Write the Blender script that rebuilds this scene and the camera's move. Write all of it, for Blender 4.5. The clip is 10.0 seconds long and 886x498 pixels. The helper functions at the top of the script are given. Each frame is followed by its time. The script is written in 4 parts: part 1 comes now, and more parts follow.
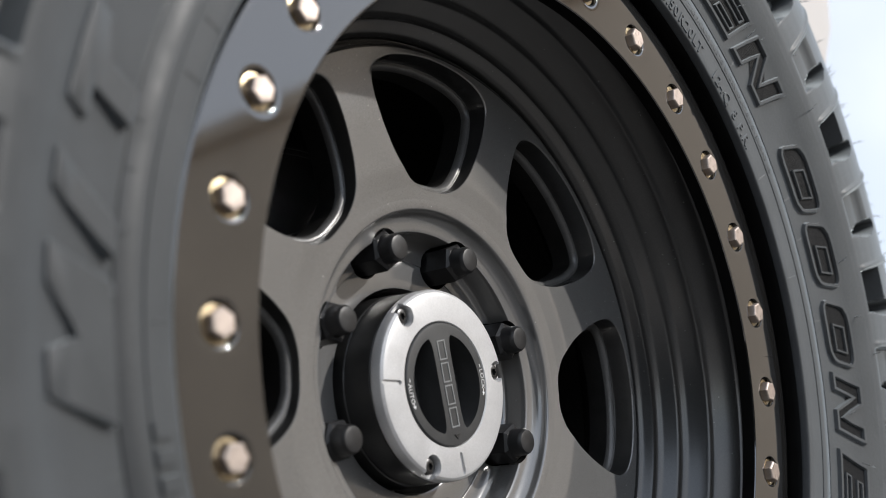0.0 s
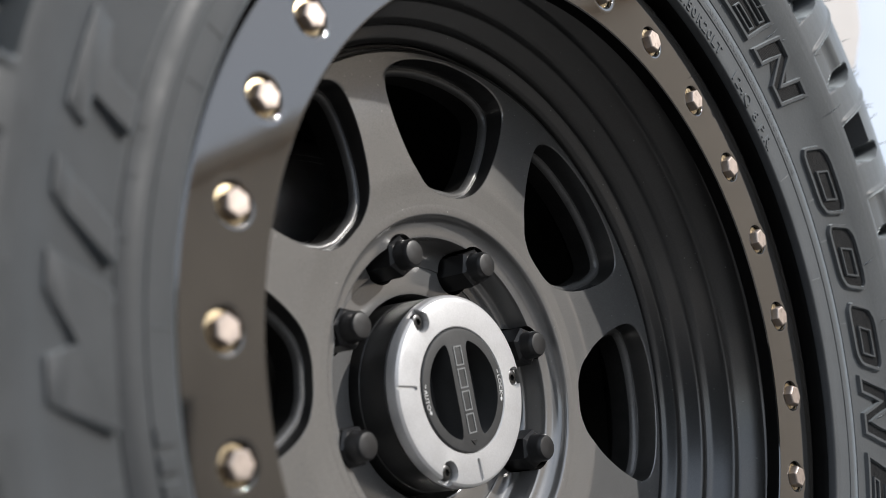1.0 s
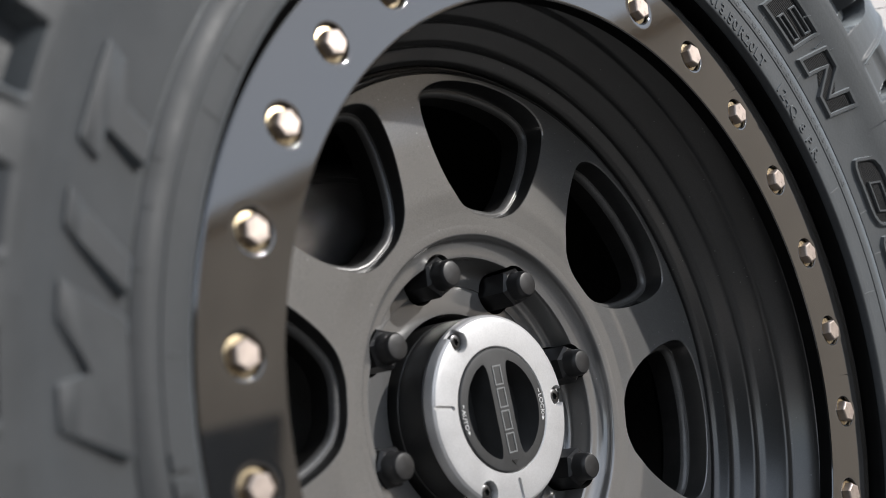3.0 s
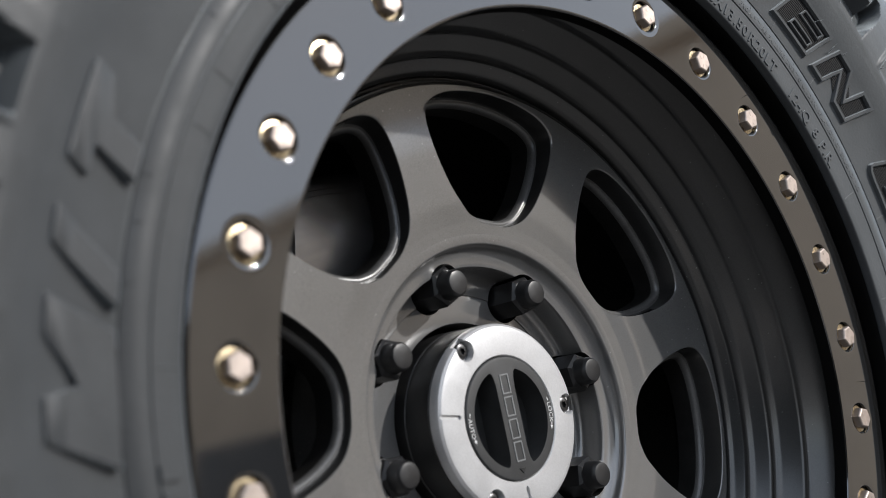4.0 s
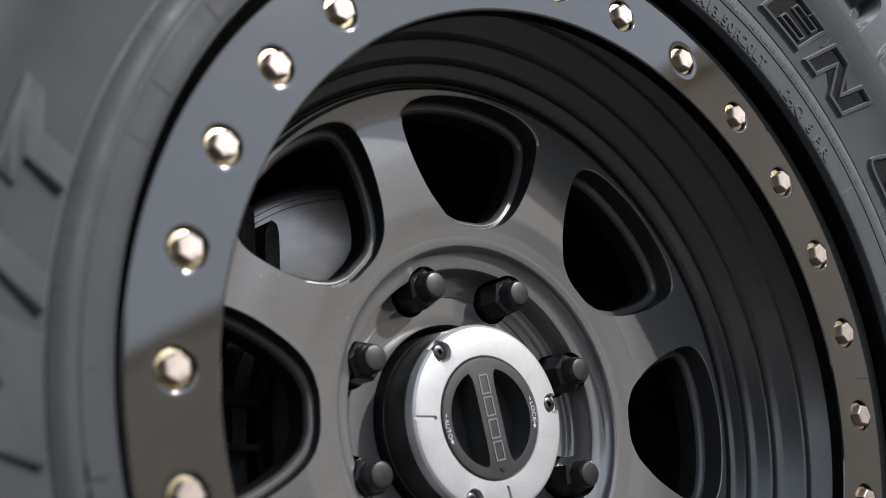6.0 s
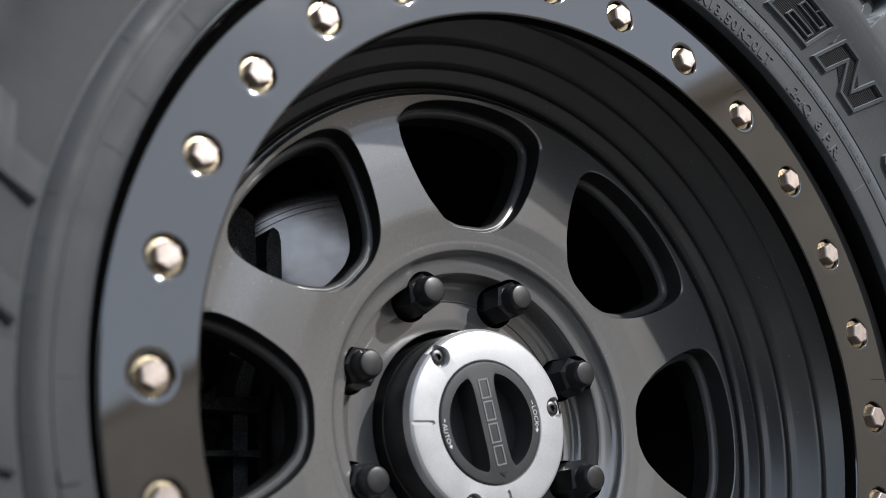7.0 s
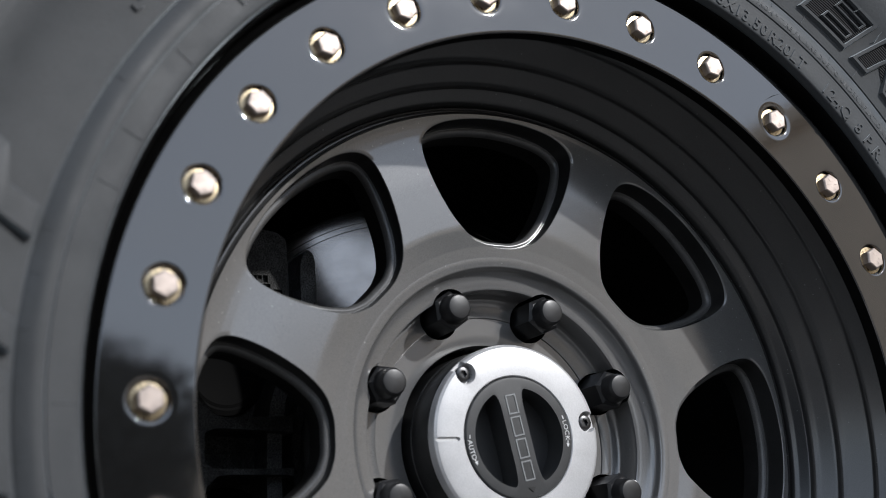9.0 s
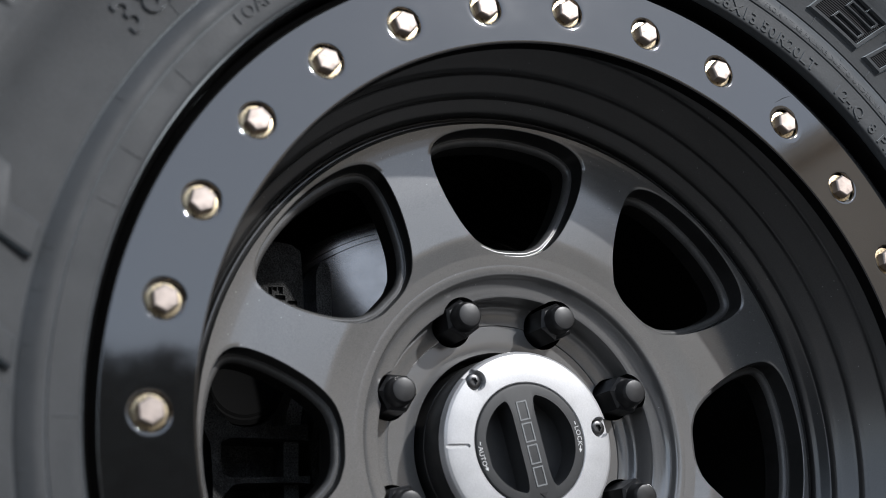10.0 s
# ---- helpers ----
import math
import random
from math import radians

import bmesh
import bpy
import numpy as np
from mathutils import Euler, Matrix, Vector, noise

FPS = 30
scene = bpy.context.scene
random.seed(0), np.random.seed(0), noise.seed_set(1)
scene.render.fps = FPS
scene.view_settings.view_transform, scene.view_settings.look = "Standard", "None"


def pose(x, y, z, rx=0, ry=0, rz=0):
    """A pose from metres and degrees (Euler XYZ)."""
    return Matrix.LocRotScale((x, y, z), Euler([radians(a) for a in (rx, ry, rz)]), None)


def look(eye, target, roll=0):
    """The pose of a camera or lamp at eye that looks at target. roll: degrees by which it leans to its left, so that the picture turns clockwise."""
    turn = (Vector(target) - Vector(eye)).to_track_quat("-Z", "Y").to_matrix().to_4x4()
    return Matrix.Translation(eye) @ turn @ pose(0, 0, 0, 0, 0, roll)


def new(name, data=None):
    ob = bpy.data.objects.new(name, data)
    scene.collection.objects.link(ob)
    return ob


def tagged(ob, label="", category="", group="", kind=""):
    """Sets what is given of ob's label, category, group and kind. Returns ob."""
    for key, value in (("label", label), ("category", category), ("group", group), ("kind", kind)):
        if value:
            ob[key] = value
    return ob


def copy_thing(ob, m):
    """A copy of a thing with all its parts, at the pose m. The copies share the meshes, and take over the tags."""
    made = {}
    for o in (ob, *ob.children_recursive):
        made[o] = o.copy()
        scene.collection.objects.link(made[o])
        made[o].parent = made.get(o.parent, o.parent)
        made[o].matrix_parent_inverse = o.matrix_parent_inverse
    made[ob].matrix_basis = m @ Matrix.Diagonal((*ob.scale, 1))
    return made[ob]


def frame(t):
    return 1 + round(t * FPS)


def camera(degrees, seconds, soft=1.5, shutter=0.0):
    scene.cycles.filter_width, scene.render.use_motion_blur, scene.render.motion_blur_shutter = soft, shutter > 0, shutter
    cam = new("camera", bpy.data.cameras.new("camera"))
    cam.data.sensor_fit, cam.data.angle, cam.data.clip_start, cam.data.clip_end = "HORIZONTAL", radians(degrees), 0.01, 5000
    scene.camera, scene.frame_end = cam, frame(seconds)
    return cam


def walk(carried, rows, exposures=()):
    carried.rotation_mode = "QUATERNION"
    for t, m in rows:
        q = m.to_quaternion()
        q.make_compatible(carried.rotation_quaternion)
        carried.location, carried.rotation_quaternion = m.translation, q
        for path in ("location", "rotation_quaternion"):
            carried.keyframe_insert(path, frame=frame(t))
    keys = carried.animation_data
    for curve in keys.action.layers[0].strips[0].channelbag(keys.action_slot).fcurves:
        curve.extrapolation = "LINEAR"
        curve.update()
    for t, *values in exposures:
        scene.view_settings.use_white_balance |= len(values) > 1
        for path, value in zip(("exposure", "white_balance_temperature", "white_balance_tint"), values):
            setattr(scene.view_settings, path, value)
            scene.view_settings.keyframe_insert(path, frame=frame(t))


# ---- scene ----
# ---- camera ----
cam = camera(37.51, 10.0, soft=0.9)
cam.data.dof.use_dof = True
cam.data.dof.focus_distance = 0.84
cam.data.dof.aperture_fstop = 5.8
PATH = [
    (0.0, -0.5842, -0.4943, 0.3338, 106.037, 0.044, -49.843),
    (0.5, -0.5780, -0.4992, 0.3332, 106.199, 0.090, -48.903),
    (1.0, -0.5720, -0.5035, 0.3333, 106.370, 0.089, -47.964),
    (1.5, -0.5666, -0.5084, 0.3339, 106.558, 0.085, -47.013),
    (2.0, -0.5623, -0.5144, 0.3354, 106.747, 0.053, -46.010),
    (2.5, -0.5583, -0.5216, 0.3358, 106.848, -0.033, -44.931),
    (4.0, -0.5385, -0.5482, 0.3373, 107.216, -0.222, -41.754),
    (4.5, -0.5277, -0.5618, 0.3362, 107.335, -0.335, -40.595),
    (5.0, -0.5161, -0.5757, 0.3339, 107.393, -0.346, -39.471),
    (5.5, -0.5024, -0.5892, 0.3323, 107.462, -0.411, -38.404),
    (7.0, -0.4526, -0.6249, 0.3312, 107.795, -0.609, -34.087),
    (7.5, -0.4367, -0.6361, 0.3321, 107.934, -0.671, -32.413),
    (8.0, -0.4220, -0.6479, 0.3337, 108.045, -0.863, -30.537),
    (8.5, -0.4073, -0.6600, 0.3352, 108.154, -0.936, -28.904),
    (9.0, -0.3938, -0.6720, 0.3354, 108.041, -0.981, -27.344),
    (9.5, -0.3792, -0.6842, 0.3356, 108.188, -0.919, -25.748),
    (10.0, -0.3637, -0.6974, 0.3352, 108.220, -0.947, -23.993),
]

walk(cam, [(t, pose(*p)) for t, *p in PATH],
     exposures=[(0.0, 0.37, 6760, 10), (5.0, 0.22, 6560, 10), (10.0, 0.08, 6330, 10)])

# ---- world and sun ----
SUN = Vector((0.402, -0.728, 0.556)).normalized()
world = bpy.data.worlds.new("sky")
scene.world = world
world.use_nodes = True
wn, wl = world.node_tree.nodes, world.node_tree.links
wn.clear()
w_out = wn.new("ShaderNodeOutputWorld")
w_bg = wn.new("ShaderNodeBackground")
w_sky = wn.new("ShaderNodeTexSky")
w_sky.sky_type = "NISHITA"
w_sky.sun_disc = False
w_sky.sun_elevation = math.asin(SUN.z)
w_sky.sun_rotation = math.atan2(SUN.x, SUN.y)
w_sky.air_density, w_sky.dust_density, w_sky.ozone_density = 1.0, 0.4, 1.5
w_bg.inputs["Strength"].default_value = 0.128
# thin broken cloud over the blue
w_co = wn.new("ShaderNodeTexCoord")
w_noise = wn.new("ShaderNodeTexNoise")
w_noise.inputs["Scale"].default_value = 2.2
w_noise.inputs["Detail"].default_value = 6
w_ramp = wn.new("ShaderNodeValToRGB")
w_ramp.color_ramp.elements[0].position, w_ramp.color_ramp.elements[1].position = 0.42, 0.68
w_mix = wn.new("ShaderNodeMix")
w_mix.data_type = "RGBA"
w_mix.inputs[7].default_value = (6.5, 7.1, 8.1, 1)
w_fac = wn.new("ShaderNodeMath")
w_fac.operation = "MULTIPLY_ADD"
w_fac.inputs[1].default_value = 0.42
w_fac.inputs[2].default_value = 0.56
wl.new(w_co.outputs["Generated"], w_noise.inputs["Vector"])
wl.new(w_noise.outputs["Fac"], w_ramp.inputs["Fac"])
wl.new(w_ramp.outputs["Color"], w_fac.inputs[0])
wl.new(w_fac.outputs[0], w_mix.inputs[0])
wl.new(w_sky.outputs["Color"], w_mix.inputs[6])
wl.new(w_mix.outputs[2], w_bg.inputs["Color"])
wl.new(w_bg.outputs["Background"], w_out.inputs["Surface"])

sun = new("sun", bpy.data.lights.new("sun", "SUN"))
sun.data.energy, sun.data.angle, sun.data.color = 2.5, radians(1.2), (1.0, 0.98, 0.96)
sun.matrix_world = look(SUN * 30, (0, 0, 0))


# ---- materials ----
def material(name, color, rough=0.5, metal=0.0, grain=0.0, grain_size=0.001, wear=0.0, wear_size=0.05,
             bump=0.0, bump_size=0.002, coat=0.0, spec=0.5, rough_vary=0.0, ior=1.5, sheen=0.0, dust=0.0, coat_rough=0.03, coat_ior=1.5):
    """A surface with colour grain, larger wear and fine relief, all in metres of the object's own space."""
    m = bpy.data.materials.new(name)
    m.use_nodes = True
    n, l = m.node_tree.nodes, m.node_tree.links
    b = n["Principled BSDF"]
    b.inputs["Roughness"].default_value = rough
    b.inputs["Metallic"].default_value = metal
    b.inputs["Coat Weight"].default_value = coat
    b.inputs["Coat Roughness"].default_value = coat_rough
    b.inputs["Coat IOR"].default_value = coat_ior
    b.inputs["Specular IOR Level"].default_value = spec
    b.inputs["IOR"].default_value = ior
    b.inputs["Sheen Weight"].default_value = sheen
    b.inputs["Sheen Roughness"].default_value = 0.45
    b.inputs["Sheen Tint"].default_value = (0.86, 0.95, 1.0, 1)
    co = n.new("ShaderNodeTexCoord").outputs["Object"]

    def tex(size, detail=3):
        t = n.new("ShaderNodeTexNoise")
        t.inputs["Scale"].default_value = 1 / size
        t.inputs["Detail"].default_value = detail
        l.new(co, t.inputs["Vector"])
        return t.outputs["Fac"]

    def ranged(sock, lo, hi):
        r = n.new("ShaderNodeMapRange")
        r.inputs["From Min"].default_value, r.inputs["From Max"].default_value = 0.3, 0.7
        r.inputs["To Min"].default_value, r.inputs["To Max"].default_value = lo, hi
        l.new(sock, r.inputs["Value"])
        return r.outputs["Result"]

    value = None
    for amount, size in ((grain, grain_size), (wear, wear_size)):
        if amount:
            f = ranged(tex(size), 1 - amount, 1 + amount)
            if value is not None:
                mul = n.new("ShaderNodeMath")
                mul.operation = "MULTIPLY"
                l.new(value, mul.inputs[0])
                l.new(f, mul.inputs[1])
                f = mul.outputs[0]
            value = f
    if value is None:
        b.inputs["Base Color"].default_value = (*color, 1)
    else:
        sc = n.new("ShaderNodeVectorMath")
        sc.operation = "SCALE"
        sc.inputs[0].default_value = color
        l.new(value, sc.inputs["Scale"])
        paint = sc.outputs[0]
        if dust:
            # scattered pale specks
            vo = n.new("ShaderNodeTexVoronoi")
            vo.inputs["Scale"].default_value = 1 / 0.005
            l.new(co, vo.inputs["Vector"])
            near = n.new("ShaderNodeMath")
            near.operation = "LESS_THAN"
            near.inputs[1].default_value = 0.075
            l.new(vo.outputs["Distance"], near.inputs[0])
            some = n.new("ShaderNodeMath")
            some.operation = "GREATER_THAN"
            some.inputs[1].default_value = 0.62
            l.new(vo.outputs["Color"], some.inputs[0])
            both = n.new("ShaderNodeMath")
            both.operation = "MULTIPLY"
            l.new(near.outputs[0], both.inputs[0])
            l.new(some.outputs[0], both.inputs[1])
            amount = n.new("ShaderNodeMath")
            amount.operation = "MULTIPLY"
            amount.inputs[1].default_value = dust
            l.new(both.outputs[0], amount.inputs[0])
            mx = n.new("ShaderNodeMix")
            mx.data_type = "RGBA"
            mx.inputs[7].default_value = (0.5, 0.5, 0.5, 1)
            l.new(amount.outputs[0], mx.inputs[0])
            l.new(paint, mx.inputs[6])
            paint = mx.outputs[2]
        l.new(paint, b.inputs["Base Color"])
    if rough_vary:
        l.new(ranged(tex(wear_size * 0.6, 5), max(0.02, rough - rough_vary), rough + rough_vary), b.inputs["Roughness"])
    if bump:
        bp = n.new("ShaderNodeBump")
        bp.inputs["Strength"].default_value = 1.0
        bp.inputs["Distance"].default_value = bump
        l.new(tex(bump_size, 4), bp.inputs["Height"])
        l.new(bp.outputs["Normal"], b.inputs["Normal"])
    return m


GUNMETAL = material("gunmetal_paint", (0.136, 0.135, 0.134), 0.60, 0.05, spec=0.1, grain=0.22, grain_size=0.0005, wear=0.08,
                    wear_size=0.06, bump=0.00003, bump_size=0.0006, rough_vary=0.05, dust=0.6, coat=1.0, coat_rough=0.15, coat_ior=2.25)
BARREL = material("satin_charcoal_paint", (0.030, 0.030, 0.030), 0.55, 0.0, coat=1.0, coat_rough=0.19, coat_ior=1.78, spec=0.2, grain=0.25, grain_size=0.0006, wear=0.15,
                  wear_size=0.05, bump=0.00002, bump_size=0.0008, rough_vary=0.06, dust=0.25)
GLOSS = material("gloss_black_ring", (0.012, 0.012, 0.012), 0.050, 0.0, wear=0.1, wear_size=0.04, rough_vary=0.012, ior=2.05, coat=1.0)
LIP = material("satin_black_lip", (0.003, 0.003, 0.003), 0.55, 0.0, wear=0.3, wear_size=0.02, rough_vary=0.1, spec=0.06)
RUBBER = material("tyre_rubber", (0.0375, 0.0397, 0.0420), 0.48, 0.0, grain=0.12, grain_size=0.0015, wear=0.14,
                  wear_size=0.035, bump=0.00009, bump_size=0.0016, rough_vary=0.08, spec=0.35, sheen=0.9)
RUBBER_RIM = material("polished_rubber", (0.043, 0.0455, 0.048), 0.42, 0.0, grain=0.12, grain_size=0.0012, wear=0.12,
                      wear_size=0.02, bump=0.00005, bump_size=0.0012, rough_vary=0.06, spec=0.4, sheen=0.8)
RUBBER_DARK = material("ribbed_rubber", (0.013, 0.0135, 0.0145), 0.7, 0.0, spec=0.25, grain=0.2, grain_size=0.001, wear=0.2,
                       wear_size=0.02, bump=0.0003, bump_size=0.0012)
# fine concentric ribs in the sunken rubber
rn, rl = RUBBER_DARK.node_tree.nodes, RUBBER_DARK.node_tree.links
r_co = rn.new("ShaderNodeTexCoord")
r_flat = rn.new("ShaderNodeVectorMath")
r_flat.operation = "MULTIPLY"
r_flat.inputs[1].default_value = (1, 0, 1)
r_len = rn.new("ShaderNodeVectorMath")
r_len.operation = "LENGTH"
r_mul = rn.new("ShaderNodeMath")
r_mul.operation = "MULTIPLY"
r_mul.inputs[1].default_value = 2 * math.pi / 0.0014
r_sin = rn.new("ShaderNodeMath")
r_sin.operation = "SINE"
r_bump = rn.new("ShaderNodeBump")
r_bump.inputs["Distance"].default_value = 0.0003
rl.new(r_co.outputs["Object"], r_flat.inputs[0])
rl.new(r_flat.outputs[0], r_len.inputs[0])
rl.new(r_len.outputs["Value"], r_mul.inputs[0])
rl.new(r_mul.outputs[0], r_sin.inputs[0])
rl.new(r_sin.outputs[0], r_bump.inputs["Height"])
rl.new(r_bump.outputs["Normal"], rn["Principled BSDF"].inputs["Normal"])
ZINC = material("yellow_zinc", (0.46, 0.395, 0.355), 0.54, 1.0, grain=0.06, grain_size=0.0008, wear=0.14,
                wear_size=0.006, bump=0.00003, bump_size=0.0006, rough_vary=0.08)
WASHER = material("gold_zinc", (0.50, 0.41, 0.27), 0.28, 1.0, wear=0.15, wear_size=0.004, rough_vary=0.08)
NUT = material("black_nut", (0.016, 0.016, 0.017), 0.38, 0.0, grain=0.15, grain_size=0.0008, wear=0.2, wear_size=0.01,
               rough_vary=0.08)
HUB = material("black_hub_housing", (0.020, 0.020, 0.020), 0.42, 0.0, grain=0.2, grain_size=0.0008, wear=0.3,
               wear_size=0.02, bump=0.00002, bump_size=0.001, rough_vary=0.1)
SILVER = material("silver_cap_paint", (0.60, 0.60, 0.605), 0.40, 0.35, grain=0.07, grain_size=0.0007, wear=0.04,
                  wear_size=0.02, bump=0.00002, bump_size=0.0007, rough_vary=0.05)
DIAL = material("grey_black_plastic", (0.042, 0.043, 0.044), 0.45, 0.0, grain=0.1, grain_size=0.0006, wear=0.15,
                wear_size=0.012, bump=0.00003, bump_size=0.0006)
MARK = material("silver_mark", (0.26, 0.27, 0.275), 0.40, 0.3, grain=0.1, grain_size=0.0006)
WHITE = material("white_print", (0.78, 0.78, 0.78), 0.5, 0.0, grain=0.06, grain_size=0.0005)
STEEL = material("screw_steel", (0.09, 0.09, 0.092), 0.32, 1.0, wear=0.2, wear_size=0.003)
DISC = material("machined_disc", (0.33, 0.33, 0.335), 0.30, 1.0, grain=0.06, grain_size=0.0009, wear=0.12, wear_size=0.02)
# turned rings on the disc face
dn, dl = DISC.node_tree.nodes, DISC.node_tree.links
d_co = dn.new("ShaderNodeTexCoord")
d_flat = dn.new("ShaderNodeVectorMath")
d_flat.operation = "MULTIPLY"
d_flat.inputs[1].default_value = (1, 0, 1)
d_len = dn.new("ShaderNodeVectorMath")
d_len.operation = "LENGTH"
d_noise = dn.new("ShaderNodeTexNoise")
d_noise.noise_dimensions = "1D"
d_noise.inputs["Scale"].default_value = 260
d_noise.inputs["Detail"].default_value = 3
d_range = dn.new("ShaderNodeMapRange")
d_range.inputs["To Min"].default_value, d_range.inputs["To Max"].default_value = 0.14, 0.20
d_tan = dn.new("ShaderNodeTangent")
d_tan.direction_type, d_tan.axis = "RADIAL", "Y"
dl.new(d_co.outputs["Object"], d_flat.inputs[0])
dl.new(d_flat.outputs[0], d_len.inputs[0])
dl.new(d_len.outputs["Value"], d_noise.inputs["W"])
dl.new(d_noise.outputs["Fac"], d_range.inputs["Value"])
dl.new(d_tan.outputs["Tangent"], dn["Principled BSDF"].inputs["Tangent"])
dn["Principled BSDF"].inputs["Anisotropic"].default_value = 0.1
dl.new(d_range.outputs["Result"], dn["Principled BSDF"].inputs["Roughness"])
CAST = material("cast_iron_black", (0.048, 0.048, 0.047), 0.70, 0.0, spec=0.3, grain=0.95, grain_size=0.0008, wear=0.5,
                wear_size=0.010, bump=0.0006, bump_size=0.0008, dust=0.25)
WORN = material("worn_bracket", (0.115, 0.115, 0.112), 0.5, 0.3, grain=0.9, grain_size=0.0010, wear=0.4,
                wear_size=0.010, bump=0.0005, bump_size=0.0010)
# the gunmetal again, its colour darkened for the shade in windows and nut holes
WALLS = material("shaded_wall_paint", (0.020, 0.020, 0.020), 0.50, 0.0, coat=1.0, coat_rough=0.18, coat_ior=1.6, spec=0.2, grain=0.2, grain_size=0.0007, wear=0.2,
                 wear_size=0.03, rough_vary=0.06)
LEDGE = material("shaded_gunmetal_paint", (0.095, 0.094, 0.093), 0.55, 0.0, spec=0.2, coat=1.0, coat_rough=0.24, coat_ior=1.6, grain=0.25, grain_size=0.0006, wear=0.2, wear_size=0.03)
BACK = material("shaded_back_paint", (0.013, 0.0125, 0.012), 0.65, 0.0, spec=0.2, grain=0.3, grain_size=0.0008, wear=0.3, wear_size=0.02)
# near-black put in for shade in caliper recesses, barrel back and wheel well
SHADE = material("shade_black", (0.006, 0.006, 0.006), 0.9, 0.0, spec=0.08, wear=0.3, wear_size=0.05)
ASPHALT = material("worn_asphalt", (0.075, 0.071, 0.066), 0.9, 0.0, grain=0.3, grain_size=0.008, wear=0.2, wear_size=0.5,
                   bump=0.003, bump_size=0.008)
GROUND = material("pale_dirt", (0.24, 0.215, 0.19), 0.9, 0.0, grain=0.25, grain_size=0.02, wear=0.2, wear_size=0.9,
                  bump=0.008, bump_size=0.05)
STUCCO = material("tan_stucco", (0.82, 0.66, 0.50), 0.85, 0.0, grain=0.08, grain_size=0.02, wear=0.1, wear_size=0.8,
                  bump=0.003, bump_size=0.015)
DOOR = material("dark_door", (0.02, 0.02, 0.022), 0.5, 0.0, wear=0.2, wear_size=0.3)
PANEL = material("white_body_paint", (0.74, 0.72, 0.71), 0.3, 0.0, wear=0.04, wear_size=0.1, coat=0.5)


# ---- mesh helpers ----
WHEEL = pose(0, 0, 0.47, 0, -5.0, 0)     # wheel space: x and z across the face, -y outward along the axle


def sharpen(bm, angle=32):
    lim = radians(angle)
    for f in bm.faces:
        f.smooth = True
    for e in bm.edges:
        e.smooth = len(e.link_faces) == 2 and e.calc_face_angle(0) < lim


def part(name, bm, mat, parent=None, label="", angle=32, m=None):
    sharpen(bm, angle)
    me = bpy.data.meshes.new(name)
    bm.to_mesh(me)
    bm.free()
    me.materials.append(mat)
    ob = new(name, me)
    if parent:
        ob.parent = parent
    if m is not None:
        ob.matrix_basis = m
    return tagged(ob, label)


def root(name, label, category, group="", kind="", m=WHEEL):
    ob = new(name)
    ob.matrix_basis = m
    ob.empty_display_size = 0.05
    return tagged(ob, label, category, group, kind)


def pol(R, deg, y):
    a = radians(deg)
    return Vector((R * math.cos(a), y, R * math.sin(a)))


def revolve(profile, segs=128, closed=False):
    """Turn (radius, y) points about the y axis."""
    bm = bmesh.new()
    rings = []
    for i in range(segs):
        a = 360 * i / segs
        rings.append([bm.verts.new(pol(R, a, y)) for R, y in profile])
    k = len(profile)
    for i in range(segs):
        p, q = rings[i], rings[(i + 1) % segs]
        for j in range(k if closed else k - 1):
            bm.faces.new((p[j], q[j], q[(j + 1) % k], p[(j + 1) % k]))
    bmesh.ops.recalc_face_normals(bm, faces=bm.faces)
    return bm


def lathe_at(bm, profile, centre, segs=24, turn=0.0, cap=True):
    """A small turned solid whose axis runs along y through centre (x, z); profile of (radius, y) from front to back."""
    rows = []
    for r, y in profile:
        rows.append([bm.verts.new((centre[0] + r * math.cos(radians(turn) + 2 * math.pi * i / segs), y,
                                   centre[1] + r * math.sin(radians(turn) + 2 * math.pi * i / segs))) for i in range(segs)])
    for a, b in zip(rows, rows[1:]):
        for i in range(segs):
            bm.faces.new((a[i], a[(i + 1) % segs], b[(i + 1) % segs], b[i]))
    if cap:
        bm.faces.new(rows[0])
        bm.faces.new(rows[-1])
    bmesh.ops.recalc_face_normals(bm, faces=bm.faces)


def prism(bm, poly, y0, y1):
    """A closed prism of (x, z) points between two depths."""
    a = [bm.verts.new((x, y0, z)) for x, z in poly]
    b = [bm.verts.new((x, y1, z)) for x, z in poly]
    bm.faces.new(a)
    bm.faces.new(b)
    k = len(poly)
    for i in range(k):
        bm.faces.new((a[i], a[(i + 1) % k], b[(i + 1) % k], b[i]))
    bmesh.ops.recalc_face_normals(bm, faces=bm.faces)


def chaikin(poly, times=2, keep=0.25):
    for _ in range(times):
        out = []
        for i, p in enumerate(poly):
            q = poly[(i + 1) % len(poly)]
            out.append((p[0] + (q[0] - p[0]) * keep, p[1] + (q[1] - p[1]) * keep))
            out.append((p[0] + (q[0] - p[0]) * (1 - keep), p[1] + (q[1] - p[1]) * (1 - keep)))
        poly = out
    return poly


def box(bm, size, centre, bevel=0.0, segs=2):
    r = bmesh.ops.create_cube(bm, size=1, matrix=Matrix.Translation(centre) @ Matrix.Diagonal((*size, 1)))
    if bevel:
        es = list({e for v in r["verts"] for e in v.link_edges})
        bmesh.ops.bevel(bm, geom=es, offset=bevel, segments=segs, affect="EDGES", profile=0.5)


